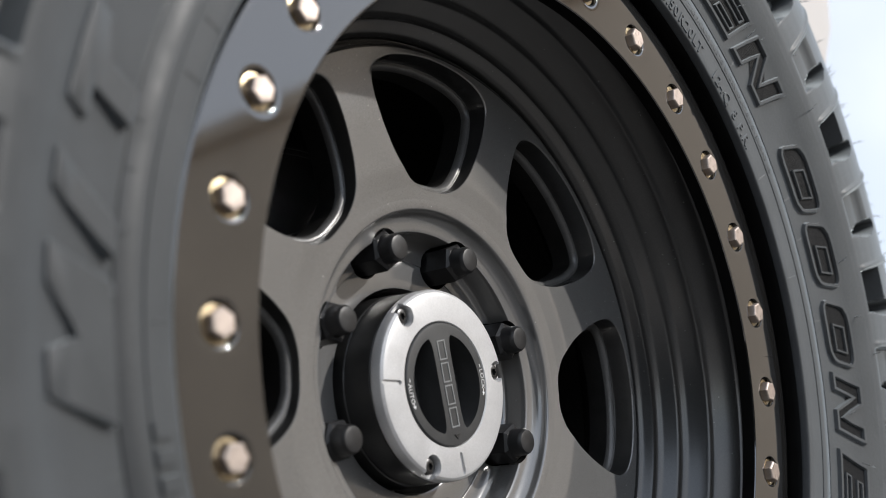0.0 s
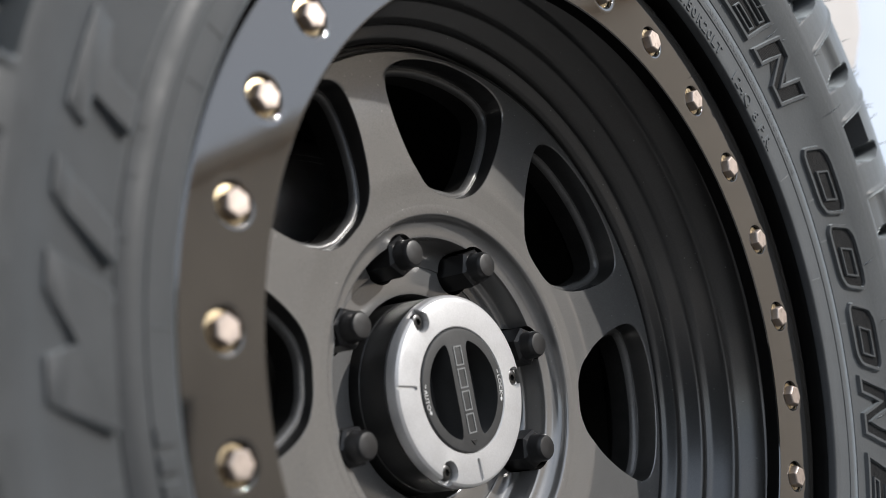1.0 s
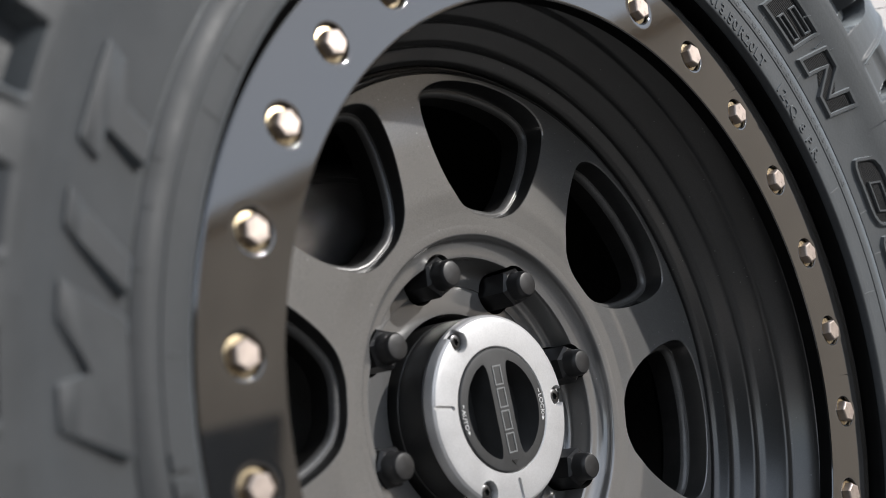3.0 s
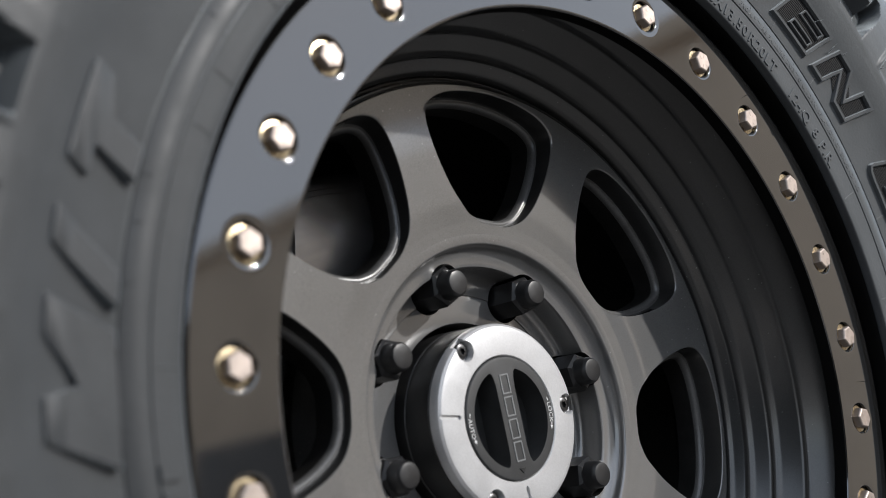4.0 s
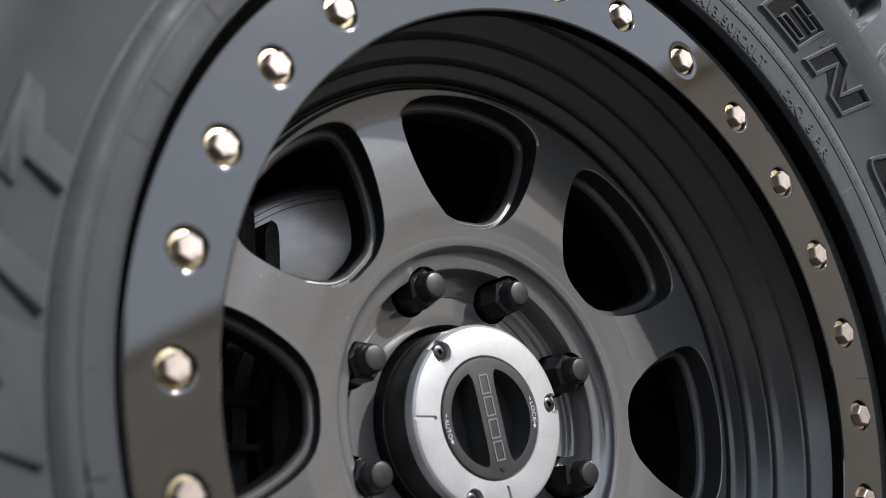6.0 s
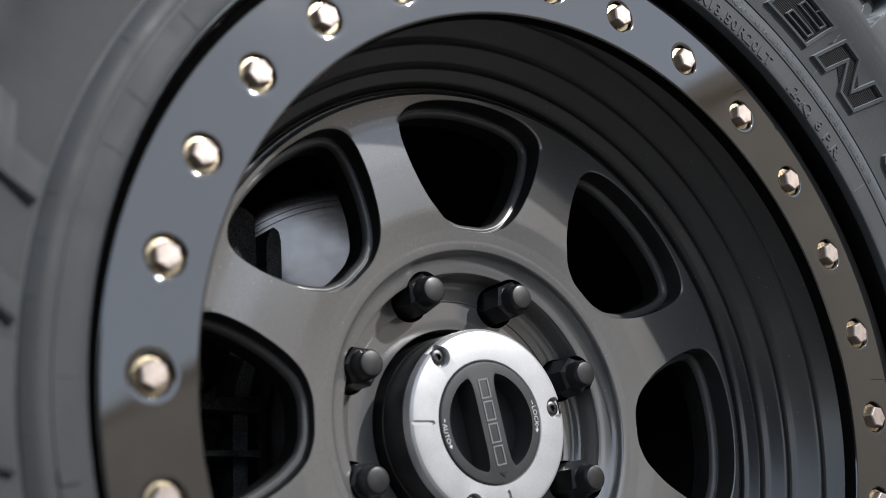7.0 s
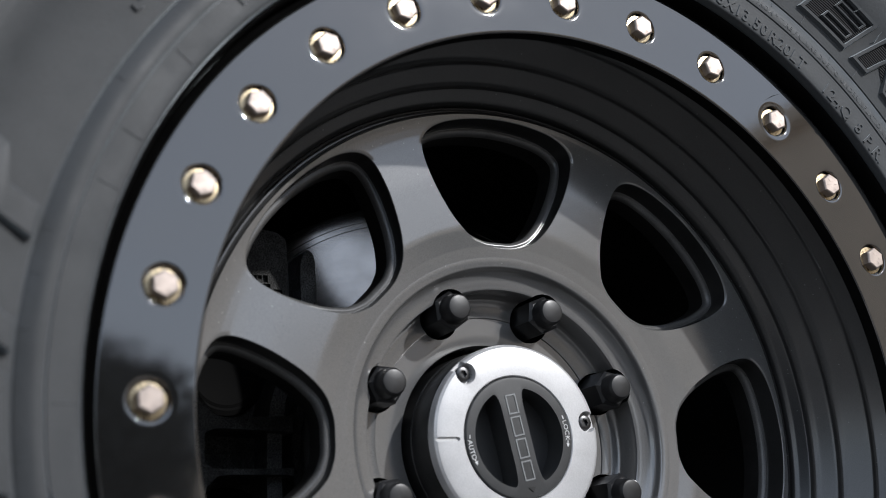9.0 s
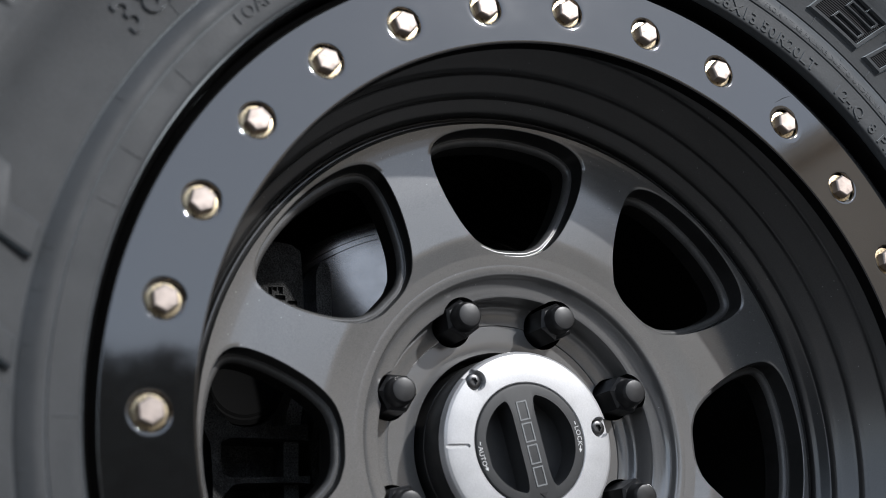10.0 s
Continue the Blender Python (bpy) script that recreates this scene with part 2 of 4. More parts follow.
def carved(bm, cutter):
    """bm with the closed solid cutter taken away."""
    obs = []
    for b in (bm, cutter):
        me = bpy.data.meshes.new("work")
        b.to_mesh(me)
        b.free()
        obs.append(new("work", me))
    md = obs[0].modifiers.new("carve", "BOOLEAN")
    md.object, md.operation, md.solver = obs[1], "DIFFERENCE", "EXACT"
    me = bpy.data.meshes.new_from_object(obs[0].evaluated_get(bpy.context.evaluated_depsgraph_get()))
    out = bmesh.new()
    out.from_mesh(me)
    for o in obs:
        d = o.data
        bpy.data.objects.remove(o)
        bpy.data.meshes.remove(d)
    bpy.data.meshes.remove(me)
    bmesh.ops.remove_doubles(out, verts=out.verts, dist=1e-6)
    return out


def lettering(body, size, depth, place, spacing=1.0, bold=0.0):
    """A bmesh of the built-in font's letters, each vertex (along, up, out) laid by place()."""
    cu = bpy.data.curves.new("letters", "FONT")
    cu.body, cu.size, cu.extrude, cu.resolution_u = body, size, depth / 2, 3
    cu.align_x, cu.space_character, cu.offset = "LEFT", spacing, size * bold
    ob = new("letters", cu)
    me = bpy.data.meshes.new_from_object(ob.evaluated_get(bpy.context.evaluated_depsgraph_get()))
    bm = bmesh.new()
    bm.from_mesh(me)
    bpy.data.objects.remove(ob)
    bpy.data.curves.remove(cu)
    bpy.data.meshes.remove(me)
    for v in bm.verts:
        v.co = place(v.co.x, v.co.y, v.co.z + depth / 2)
    bmesh.ops.recalc_face_normals(bm, faces=bm.faces)
    return bm


# ---- tyre ----
SIDE = [(0.272, -0.070), (0.2782, -0.086), (0.2784, -0.0965), (0.2786, -0.0992), (0.2789, -0.1003), (0.2795, -0.1009), (0.2804, -0.1012), (0.2850, -0.1018),
        (0.2905, -0.1025), (0.2943, -0.1031), (0.2946, -0.1025), (0.2951, -0.1025), (0.2955, -0.1033), (0.2985, -0.1040), (0.3020, -0.1038), (0.3055, -0.1030),
        (0.3080, -0.1022), (0.3083, -0.1015), (0.3091, -0.1015), (0.3095, -0.1022), (0.3172, -0.1040), (0.335, -0.1085), (0.3486, -0.1135), (0.360, -0.1192), (0.367, -0.1202), (0.374, -0.1060),
        (0.410, -0.1050), (0.435, -0.0960), (0.455, -0.0820), (0.4650, -0.0680), (0.466, -0.050), (0.466, 0.152), (0.464, 0.174), (0.440, 0.197),
        (0.400, 0.211), (0.360, 0.212), (0.320, 0.199), (0.285, 0.195), (0.270, 0.170)]


def side_y(R):
    for (a, ya), (b, yb) in zip(SIDE, SIDE[1:]):
        if a <= R <= b:
            return ya + (yb - ya) * (R - a) / (b - a)
    return -0.1140


def grounded(bm):
    """Press what lies under the ground flat."""
    inv = WHEEL.inverted()
    for v in bm.verts:
        w = WHEEL @ v.co
        if w.z < 0.0045:
            w.z = 0.0045
            v.co = inv @ w
    return bm


tyre = root("tyre", "black all-terrain tyre with raised sidewall lettering mounted on the wheel", "tyre")
part("carcass", grounded(revolve(SIDE, 256)), RUBBER, tyre, angle=40)


def sweep(profile, a0, a1, skew=0.0, steps=4, edge=0.5):
    """A block: a closed (radius, y) profile swept through an angle, its ends drawn in a little so that the edges look moulded."""
    bm = bmesh.new()
    cx = sum(p[0] for p in profile) / len(profile)
    cy = sum(p[1] for p in profile) / len(profile)
    stops = [(a0, 0.94), (a0 + edge, 1.0)] + [(a0 + edge + (a1 - a0 - 2 * edge) * i / steps, 1.0) for i in range(1, steps)] + \
            [(a1 - edge, 1.0), (a1, 0.94)]
    rows = []
    for a, s in stops:
        rows.append([bm.verts.new(pol(cx + (R - cx) * s, a + skew * (R - 0.42) / 0.06, cy + (y - cy) * s)) for R, y in profile])
    k = len(profile)
    for p, q in zip(rows, rows[1:]):
        for j in range(k):
            bm.faces.new((p[j], q[j], q[(j + 1) % k], p[(j + 1) % k]))
    bm.faces.new(rows[0])
    bm.faces.new(rows[-1])
    bmesh.ops.recalc_face_normals(bm, faces=bm.faces)
    return bm


SHOULDER = [(0.360, -0.1192), (0.366, -0.1208), (0.374, -0.1218), (0.387, -0.1224), (0.400, -0.1222), (0.410, -0.1212), (0.420, -0.1195),
            (0.430, -0.1170), (0.440, -0.1138), (0.450, -0.1100), (0.458, -0.1062), (0.466, -0.1016), (0.472, -0.0968), (0.477, -0.0912),
            (0.4805, -0.0850), (0.4822, -0.0780), (0.4826, -0.0700), (0.4826, -0.0520), (0.4826, -0.0320), (0.466, -0.0290)]


def smooth(x, a, b):
    t = max(0.0, min(1.0, (x - a) / (b - a)))
    return t * t * (3 - 2 * t)


def shoulder_mesh(deep):
    """One pitch of the tyre's shoulder: a smooth lug, a round-ended groove over the edge and a slot of the given depth beside it."""
    bm = bmesh.new()
    span, n = 9.0, 60
    fine = []
    for (r0, y0), (r1, y1) in zip(SHOULDER, SHOULDER[1:]):
        fine += [(r0 + (r1 - r0) * k / 3, y0 + (y1 - y0) * k / 3) for k in range(3)]
    fine.append(SHOULDER[-1])
    run = [0.0]
    for p, q in zip(fine, fine[1:]):
        run.append(run[-1] + math.hypot(q[0] - p[0], q[1] - p[1]))
    at = lambda R: next(run[k] for k, p in enumerate(fine) if p[0] >= R)
    s_oval, s_slot, s_end, s_edge = at(0.3960), at(0.3700), at(0.3990), at(0.4822)
    rows = []
    for c in range(n + 1):
        a = -span / 2 + span * c / n
        row = []
        for k, (R, y) in enumerate(fine):
            p, q = fine[max(0, k - 1)], fine[min(len(fine) - 1, k + 1)]
            t = Vector((q[0] - p[0], q[1] - p[1])).normalized()
            nr, ny = -t.y, t.x      # into the rubber
            if nr * 1.0 + (-ny) > 0 and nr > 0:
                nr, ny = -nr, -ny
            w = run[k]
            # round groove end, and the groove running on over the tread edge
            oval = 1 - smooth(math.hypot((a + 2.2) / 0.90, (w - s_oval) / 0.0200), 0.80, 1.0)
            lane = (1 - smooth(abs(a + 2.2), 0.35, 0.8)) * smooth(w, s_edge - 0.004, s_edge + 0.004)
            # slot beside it with a hard edge, and a ridge at its far end
            slot = smooth(a, -2.6, -2.2) * (1 - smooth(a, 2.1, 2.4)) * smooth(w, s_slot - 0.002, s_slot + 0.002) * (1 - smooth(w, s_end - 0.003, s_end + 0.003))
            ridge = (1 - smooth(abs(a - 2.75), 0.0, 0.42)) * smooth(w, s_slot - 0.004, s_slot + 0.004)
            d = max(0.0200 * oval, 0.011 * lane, deep * slot) - 0.0016 * ridge
            row.append(bm.verts.new(pol(R + nr * d, a, y + ny * d)))
        rows.append(row)
    for p, q in zip(rows, rows[1:]):
        for k in range(len(fine) - 1):
            bm.faces.new((p[k], q[k], q[k + 1], p[k + 1]))
    bmesh.ops.recalc_face_normals(bm, faces=bm.faces)
    if sum(f.normal.y for f in bm.faces) > 0:
        bmesh.ops.reverse_faces(bm, faces=bm.faces)
    return bm


lug_data = {}
for i in range(40):
    a = 38.6 + 9.0 * i
    turn = pose(0, 0, 0, 0, -a, 0)
    deep = 0.0125 if (i % 2 == 1) != (8 <= i <= 34) else 0.0045
    if 235 < a % 360 < 305:
        bm = shoulder_mesh(deep)
        bm.transform(turn)
        part("shoulder_lug", grounded(bm), RUBBER, tyre, angle=50)
    elif deep not in lug_data:
        ob = part("shoulder_lug", shoulder_mesh(deep), RUBBER, tyre, angle=50, m=turn)
        lug_data[deep] = ob.data
    else:
        ob = new("shoulder_lug", lug_data[deep])
        ob.parent = tyre
        ob.matrix_basis = turn
for row, (y0, y1, off) in enumerate(((-0.018, 0.034, 0.0), (0.058, 0.110, 4.0), (0.122, 0.168, 2.0))):
    prof = [(0.463, y0), (0.4826, y0 + 0.003), (0.4826, y1 - 0.003), (0.463, y1)]
    bm = bmesh.new()
    for i in range(40):
        one = sweep(prof, 9 * i + off, 9 * i + off + 6.2, skew=1.0, steps=2)
        me = bpy.data.meshes.new("work")
        one.to_mesh(me)
        one.free()
        bm.from_mesh(me)
        bpy.data.meshes.remove(me)
    tagged(part("tread_row", grounded(bm), RUBBER, tyre), kind="stuff")


def on_side(R0, a0, clockwise=True, lift=0.0):
    """Lays (along, up, out) on the sidewall: along the arc at R0 from the angle a0; read clockwise the tops point outward."""
    def place(u, v, out):
        R = R0 + v if clockwise else R0 - v
        a = a0 - math.degrees(u / (R0 + 0.5 * v)) if clockwise else a0 + math.degrees(u / R0)
        return pol(R, a, side_y(R) - out - lift)
    return place


def side_solid(bm, outer, inner, R0, a0, height):
    """A raised rim between two outlines of (along, up) points on the sidewall."""
    place = on_side(R0, a0)
    k = len(outer)
    base = [bm.verts.new(place(u, v, -0.0006)) for u, v in outer]
    mid = [(u + (inner[i][0] - u) * 0.25, v + (inner[i][1] - v) * 0.25) for i, (u, v) in enumerate(outer)]
    top = [bm.verts.new(place(u, v, height)) for u, v in mid]
    mid2 = [(u + (inner[i][0] - u) * 0.8, v + (inner[i][1] - v) * 0.8) for i, (u, v) in enumerate(outer)]
    top2 = [bm.verts.new(place(u, v, height)) for u, v in mid2]
    low = [bm.verts.new(place(u, v, -0.0006)) for u, v in inner]
    for a, b in ((base, top), (top, top2), (top2, low)):
        for i in range(k):
            bm.faces.new((a[i], a[(i + 1) % k], b[(i + 1) % k], b[i]))
    bmesh.ops.recalc_face_normals(bm, faces=bm.faces)


def dense(poly, step=0.0025):
    out = []
    for i, p in enumerate(poly):
        q = poly[(i + 1) % len(poly)]
        n = max(1, int(math.hypot(q[0] - p[0], q[1] - p[1]) / step))
        out += [(p[0] + (q[0] - p[0]) * j / n, p[1] + (q[1] - p[1]) * j / n) for j in range(n)]
    return out


def shrunk(poly, d):
    """The outline drawn in by about d towards its own inside."""
    k = len(poly)
    area = sum(poly[i][0] * poly[(i + 1) % k][1] - poly[(i + 1) % k][0] * poly[i][1] for i in range(k))
    s = 1 if area > 0 else -1
    out = []
    for i in range(k):
        p, q, r = Vector(poly[i - 1]), Vector(poly[i]), Vector(poly[(i + 1) % k])
        e, f = (q - p).normalized(), (r - q).normalized()
        n = Vector((-e.y - f.y, e.x + f.x)) * s
        n = n.normalized() / max(0.5, math.sqrt(max(0.1, (1 + e.dot(f)) / 2)))
        out.append((q.x + n.x * d, q.y + n.y * d))
    return out


def block_mark(kind, a0, a1):
    """One plain outlined block of the raised name on the sidewall, between two angles."""
    R0, h, lean = 0.3172, 0.0300, 0.0105
    w = radians(a0 - a1) * (R0 + 0.008)
    if kind == "oval":
        out = chaikin([(0, 0.001), (0, h - 0.001), (w, h - 0.001), (w, 0.001)], 2, 0.16)
    elif kind == "step":
        out = [(0, 0), (0, h), (w * 0.36, h), (w * 0.68, h * 0.42), (w * 0.68, h), (w, h), (w, 0), (w * 0.64, 0),
               (w * 0.32, h * 0.58), (w * 0.32, 0)]
    else:
        out = [(0, 0), (0, h), (w, h), (w, 0)]
    out = dense([(u + lean * v / h, v) for u, v in out], 0.004)
    inner = shrunk(out, 0.0034)
    bm = bmesh.new()
    side_solid(bm, out, inner, R0, a0, 0.0024)
    place = on_side(R0, a0)
    slots = {"oval": [(0.36, 0.80, 0.30, 0.72)], "bars": [(0.34, 0.88, 0.20, 0.42), (0.34, 0.88, 0.58, 0.80)]}.get(kind, [])
    for x0, x1, v0, v1 in slots:
        slot = dense([(w * x + lean * v, h * v) for x, v in ((x0, v0), (x0, v1), (x1, v1), (x1, v0))], 0.004)
        side_solid(bm, slot, shrunk(slot, 0.0018), R0, a0, 0.0022)
    rim = part("raised_block", bm, RUBBER_RIM, tyre, "raised outlined block of the moulded name")
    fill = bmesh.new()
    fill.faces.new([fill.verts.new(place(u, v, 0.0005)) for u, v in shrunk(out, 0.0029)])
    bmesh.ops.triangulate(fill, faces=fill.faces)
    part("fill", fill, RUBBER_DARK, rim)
    return rim


for kind, a0, a1 in (("oval", 75.6, 67.4), ("oval", 66.2, 58.4), ("bars", 57.0, 49.3), ("step", 48.0, 39.2),
                     ("oval", 33.1, 23.8), ("oval", 22.6, 14.0), ("oval", 12.2, 3.9), ("step", 2.4, -5.2),
                     ("bars", -7.6, -15.0), ("oval", -16.6, -24.6), ("bars", -26.0, -33.8)):
    block_mark(kind, a0, a1)
for text, size, R0, a0, high in (("38X13.50", 0.0110, 0.2812, 68.6, 0.0007), ("R20LT", 0.0110, 0.2812, 58.6, 0.0007), ("124Q", 0.0110, 0.2812, 48.6, 0.0007),
                                 ("8 P.R.", 0.0110, 0.2812, 41.7, 0.0007), ("LOAD RANGE", 0.0095, 0.2855, 135.0, 0.0008),
                                 ("RESULT FROM * TIRE FAILURE DUE TO UNDERINFLATION/OVERLOADING", 0.0050, 0.2972, 66.0, 0.0002),
                                 ("38X13.50R20", 0.0260, 0.3175, 143.9, 0.0016)):
    bm = lettering(text, size, high, on_side(R0, a0), 1.12, 0.015)
    part("lettering", bm, RUBBER, tyre, 'moulded tyre size and safety wording', angle=25)
LETTERS = {"M": [(0, 0), (0, 1), (0.30, 1), (0.5, 0.50), (0.72, 1), (1, 1), (1, 0), (0.76, 0), (0.76, 0.56), (0.56, 0.06), (0.46, 0.06), (0.26, 0.56), (0.26, 0)],
           "slash": [(0.0, 0.0), (0.42, 0.0), (1.0, 1.0), (0.58, 1.0)],
           "T": [(0, 1), (1, 1), (1, 0.66), (0.66, 0.66), (0.66, 0), (0.30, 0), (0.30, 0.66), (0, 0.66)]}
for key, a0, w, lean, label in (("M", 187.7, 0.0520, 0.0125, "large raised slanting letter M"), ("slash", 176.5, 0.0340, 0.0, "raised slash between the letters"),
                                ("T", 169.2, 0.0420, 0.0110, "large raised slanting letter T")):
    lay = on_side(0.3110, a0)
    out = chaikin(dense([(u * w + lean * v, v * 0.0315) for u, v in LETTERS[key]], 0.003), 1, 0.2)
    top = shrunk(out, 0.0007)
    bm = bmesh.new()
    low, mid, high = ([bm.verts.new(lay(u, v, o * (1 - 0.62 * max(0, v) / 0.0315))) for u, v in line] for line, o in ((out, -0.0008), (out, 0.0042), (top, 0.0049)))
    for a, b in ((low, mid), (mid, high)):
        for i in range(len(a)):
            bm.faces.new((a[i], a[(i + 1) % len(a)], b[(i + 1) % len(a)], b[i]))
    bmesh.ops.triangulate(bm, faces=[bm.faces.new(high)])
    bmesh.ops.recalc_face_normals(bm, faces=bm.faces)
    part("lettering", bm, RUBBER, tyre, label, angle=25)
# unreadable moulded line on the other side of the bead
for i in range(9):
    bm = bmesh.new()
    place = on_side(0.2850, 205 - 2.0 * i)
    u = 0.0062
    vs = [bm.verts.new(place(x, y, o)) for o in (0, 0.0012) for x, y in ((0, 0), (u, 0), (u, 0.009), (0, 0.009))]
    for f in ((0, 1, 5, 4), (1, 2, 6, 5), (2, 3, 7, 6), (3, 0, 4, 7), (4, 5, 6, 7)):
        bm.faces.new([vs[j] for j in f])
    bmesh.ops.recalc_face_normals(bm, faces=bm.faces)
    part("moulded_bar", bm, RUBBER, tyre)
# rubber vent hairs
bm = bmesh.new()
rng = random.Random(4)
for i in range(260):
    a = rng.uniform(-20, 75)
    R = rng.choice((0.4815, 0.4790, 0.470, 0.458, rng.uniform(0.33, 0.45)))
    y = {0.4815: -0.083, 0.4790: -0.078, 0.470: -0.0975, 0.458: -0.1065}.get(R, side_y(min(R, 0.45)))
    p = pol(R, a, y)
    n = (pol(1, a, 0) * (1.0 if R > 0.455 else 0.15) + Vector((0, -0.7 if R > 0.455 else -1.0, 0))).normalized()
    n = (n + Vector((rng.uniform(-.5, .5), rng.uniform(-.3, .3), rng.uniform(-.5, .5)))).normalized()
    L = rng.uniform(0.005, 0.013)
    mid = p + n * L * 0.5
    tip = mid + (n + Vector((rng.uniform(-.6, .6), 0, rng.uniform(-.6, .6)))).normalized() * L * 0.5
    s1 = n.orthogonal().normalized() * 0.00045
    s2 = n.cross(s1)
    ring0 = [bm.verts.new(p + s1 * math.cos(k * 2.094) + s2 * math.sin(k * 2.094)) for k in range(3)]
    ring1 = [bm.verts.new(mid + (s1 * math.cos(k * 2.094) + s2 * math.sin(k * 2.094)) * 0.8) for k in range(3)]
    top = bm.verts.new(tip)
    for k in range(3):
        bm.faces.new((ring0[k], ring0[(k + 1) % 3], ring1[(k + 1) % 3], ring1[k]))
        bm.faces.new((ring1[k], ring1[(k + 1) % 3], top))
tagged(part("vent_hairs", bm, RUBBER, tyre), kind="stuff")
# fine mould seams across the bead and the name band
bm = bmesh.new()
for a in range(-30, 215, 5):
    jit = rng.uniform(-1.2, 1.2)
    lo, hi = rng.choice(((0.2812, 0.2946), (0.3030, 0.3083), (0.3095, 0.317)))
    place = on_side(lo, a + jit)
    n = 4
    rows = []
    for j in range(n + 1):
        v = (hi - lo) * j / n
        rows.append([bm.verts.new(place(x, v, o)) for x, o in ((-0.0004, 0), (0, 0.0005), (0.0004, 0))])
    for p, q in zip(rows, rows[1:]):
        bm.faces.new((p[0], p[1], q[1], q[0]))
        bm.faces.new((p[1], p[2], q[2], q[1]))
tagged(part("mould_seams", bm, RUBBER, tyre), kind="stuff")

# ---- wheel ----
wheel = root("wheel", "gunmetal eight-spoke alloy wheel with a deep stepped barrel", "wheel")
RIDGES = [(0.2100, -0.0014), (0.2190, -0.0118), (0.2300, -0.0254), (0.2440, -0.0425), (0.2548, -0.0610)]


def stepped(ridges):
    """A (radius, y) line of flared cones, each starting with a narrow cylindrical step that rolls over into it."""
    out = []
    for r, y in ridges[:-1]:
        out += [(r, y), (r + 0.0001, y - 0.0026), (r + 0.0008, y - 0.0044), (r + 0.0024, y - 0.0066)]
    return out + [ridges[-1]]


def rounded(line, step=0.0005, blur=0.0012):
    """The (radius, y) line sampled evenly, its corners worn round."""
    pts = [Vector(line[0])]
    for p, q in zip(line, line[1:]):
        p, q = Vector(p), Vector(q)
        n = max(1, int((q - p).length / step))
        pts += [p.lerp(q, (k + 1) / n) for k in range(n)]
    out = []
    for i, p in enumerate(pts):
        total, sum_p = 0.0, Vector((0, 0))
        for k in range(max(0, i - 8), min(len(pts), i + 9)):
            w = math.exp(-0.5 * ((pts[k] - p).length / blur) ** 2)
            total += w
            sum_p += pts[k] * w
        out.append(tuple(sum_p / total))
    return [line[0]] + out[1:-1:2] + [line[-1]]


STEPS = rounded([(0.2040, -0.0072), (0.2047, -0.0046), (0.2055, -0.0040), (0.2063, -0.0052), (0.2076, -0.0052), (0.2086, -0.0028), (0.2093, -0.0010)], 0.0003, 0.0003) + \
    rounded(stepped(RIDGES), 0.0004, 0.0005) + [(0.2552, -0.0640), (0.2560, -0.0790), (0.2700, -0.0790), (0.2705, -0.0300),
                                 (0.2500, 0.0100), (0.2200, 0.0300), (0.2040, 0.0300)]
part("barrel", revolve(STEPS, 256, closed=True), BARREL, wheel, "dark stepped wheel barrel", angle=28)
part("inner_barrel", revolve([(0.2035, 0.031), (0.216, 0.034), (0.238, 0.060), (0.243, 0.25), (0.248, 0.25), (0.246, 0.055),
                              (0.222, 0.0305)], 128, closed=True), BARREL, wheel)
part("rim_lip", revolve([(0.2700, -0.0786), (0.2757, -0.0790), (0.2758, -0.0850), (0.2760, -0.0925), (0.2764, -0.0950), (0.2770, -0.0960),
                         (0.2778, -0.0957), (0.2782, -0.0940), (0.2780, -0.0890), (0.2772, -0.0780)], 256, closed=True), LIP, wheel,
     "satin black outer rim lip")

# half outline of a spoke window: radius and half angle
HALF = [(0.1176, 0.0), (0.1180, 3.6), (0.1202, 7.0), (0.1262, 11.0), (0.1390, 14.4), (0.1560, 16.4), (0.1730, 17.2),
        (0.1870, 16.9), (0.1950, 15.2), (0.1995, 11.6), (0.2014, 6.0), (0.2020, 0.0)]


def spline(pts, n=6):
    out = []
    for i in range(len(pts) - 1):
        p0, p1, p2, p3 = pts[max(0, i - 1)], pts[i], pts[i + 1], pts[min(len(pts) - 1, i + 2)]
        for j in range(n):
            t = j / n
            out.append(tuple(0.5 * (2 * b + (c - a) * t + (2 * a - 5 * b + 4 * c - d) * t * t + (3 * b - a - 3 * c + d) * t ** 3)
                             for a, b, c, d in zip(p0, p1, p2, p3)))
    return out + [pts[-1]]


def along(R, pts):
    for (a, ya), (b, yb) in zip(pts, pts[1:]):
        if a <= R <= b:
            return ya + (yb - ya) * (R - a) / (b - a)
    return pts[0][1] if R < pts[0][0] else pts[-1][1]


def face_y(R):
    """Depth of the spokes' front."""
    return along(R, ((0.112, -0.0018), (0.119, -0.0026), (0.131, -0.0047), (0.165, -0.0053), (0.180, -0.0053), (0.187, -0.00545), (0.193, -0.0058), (0.198, -0.0063), (0.201, -0.0067), (0.204, -0.0072)))


def sill_y(R):
    """Depth of the plane that the ledge in the windows follows."""
    return along(R, ((0.112, -0.0092), (0.126, -0.0084), (0.134, -0.0077), (0.206, -0.0030)))


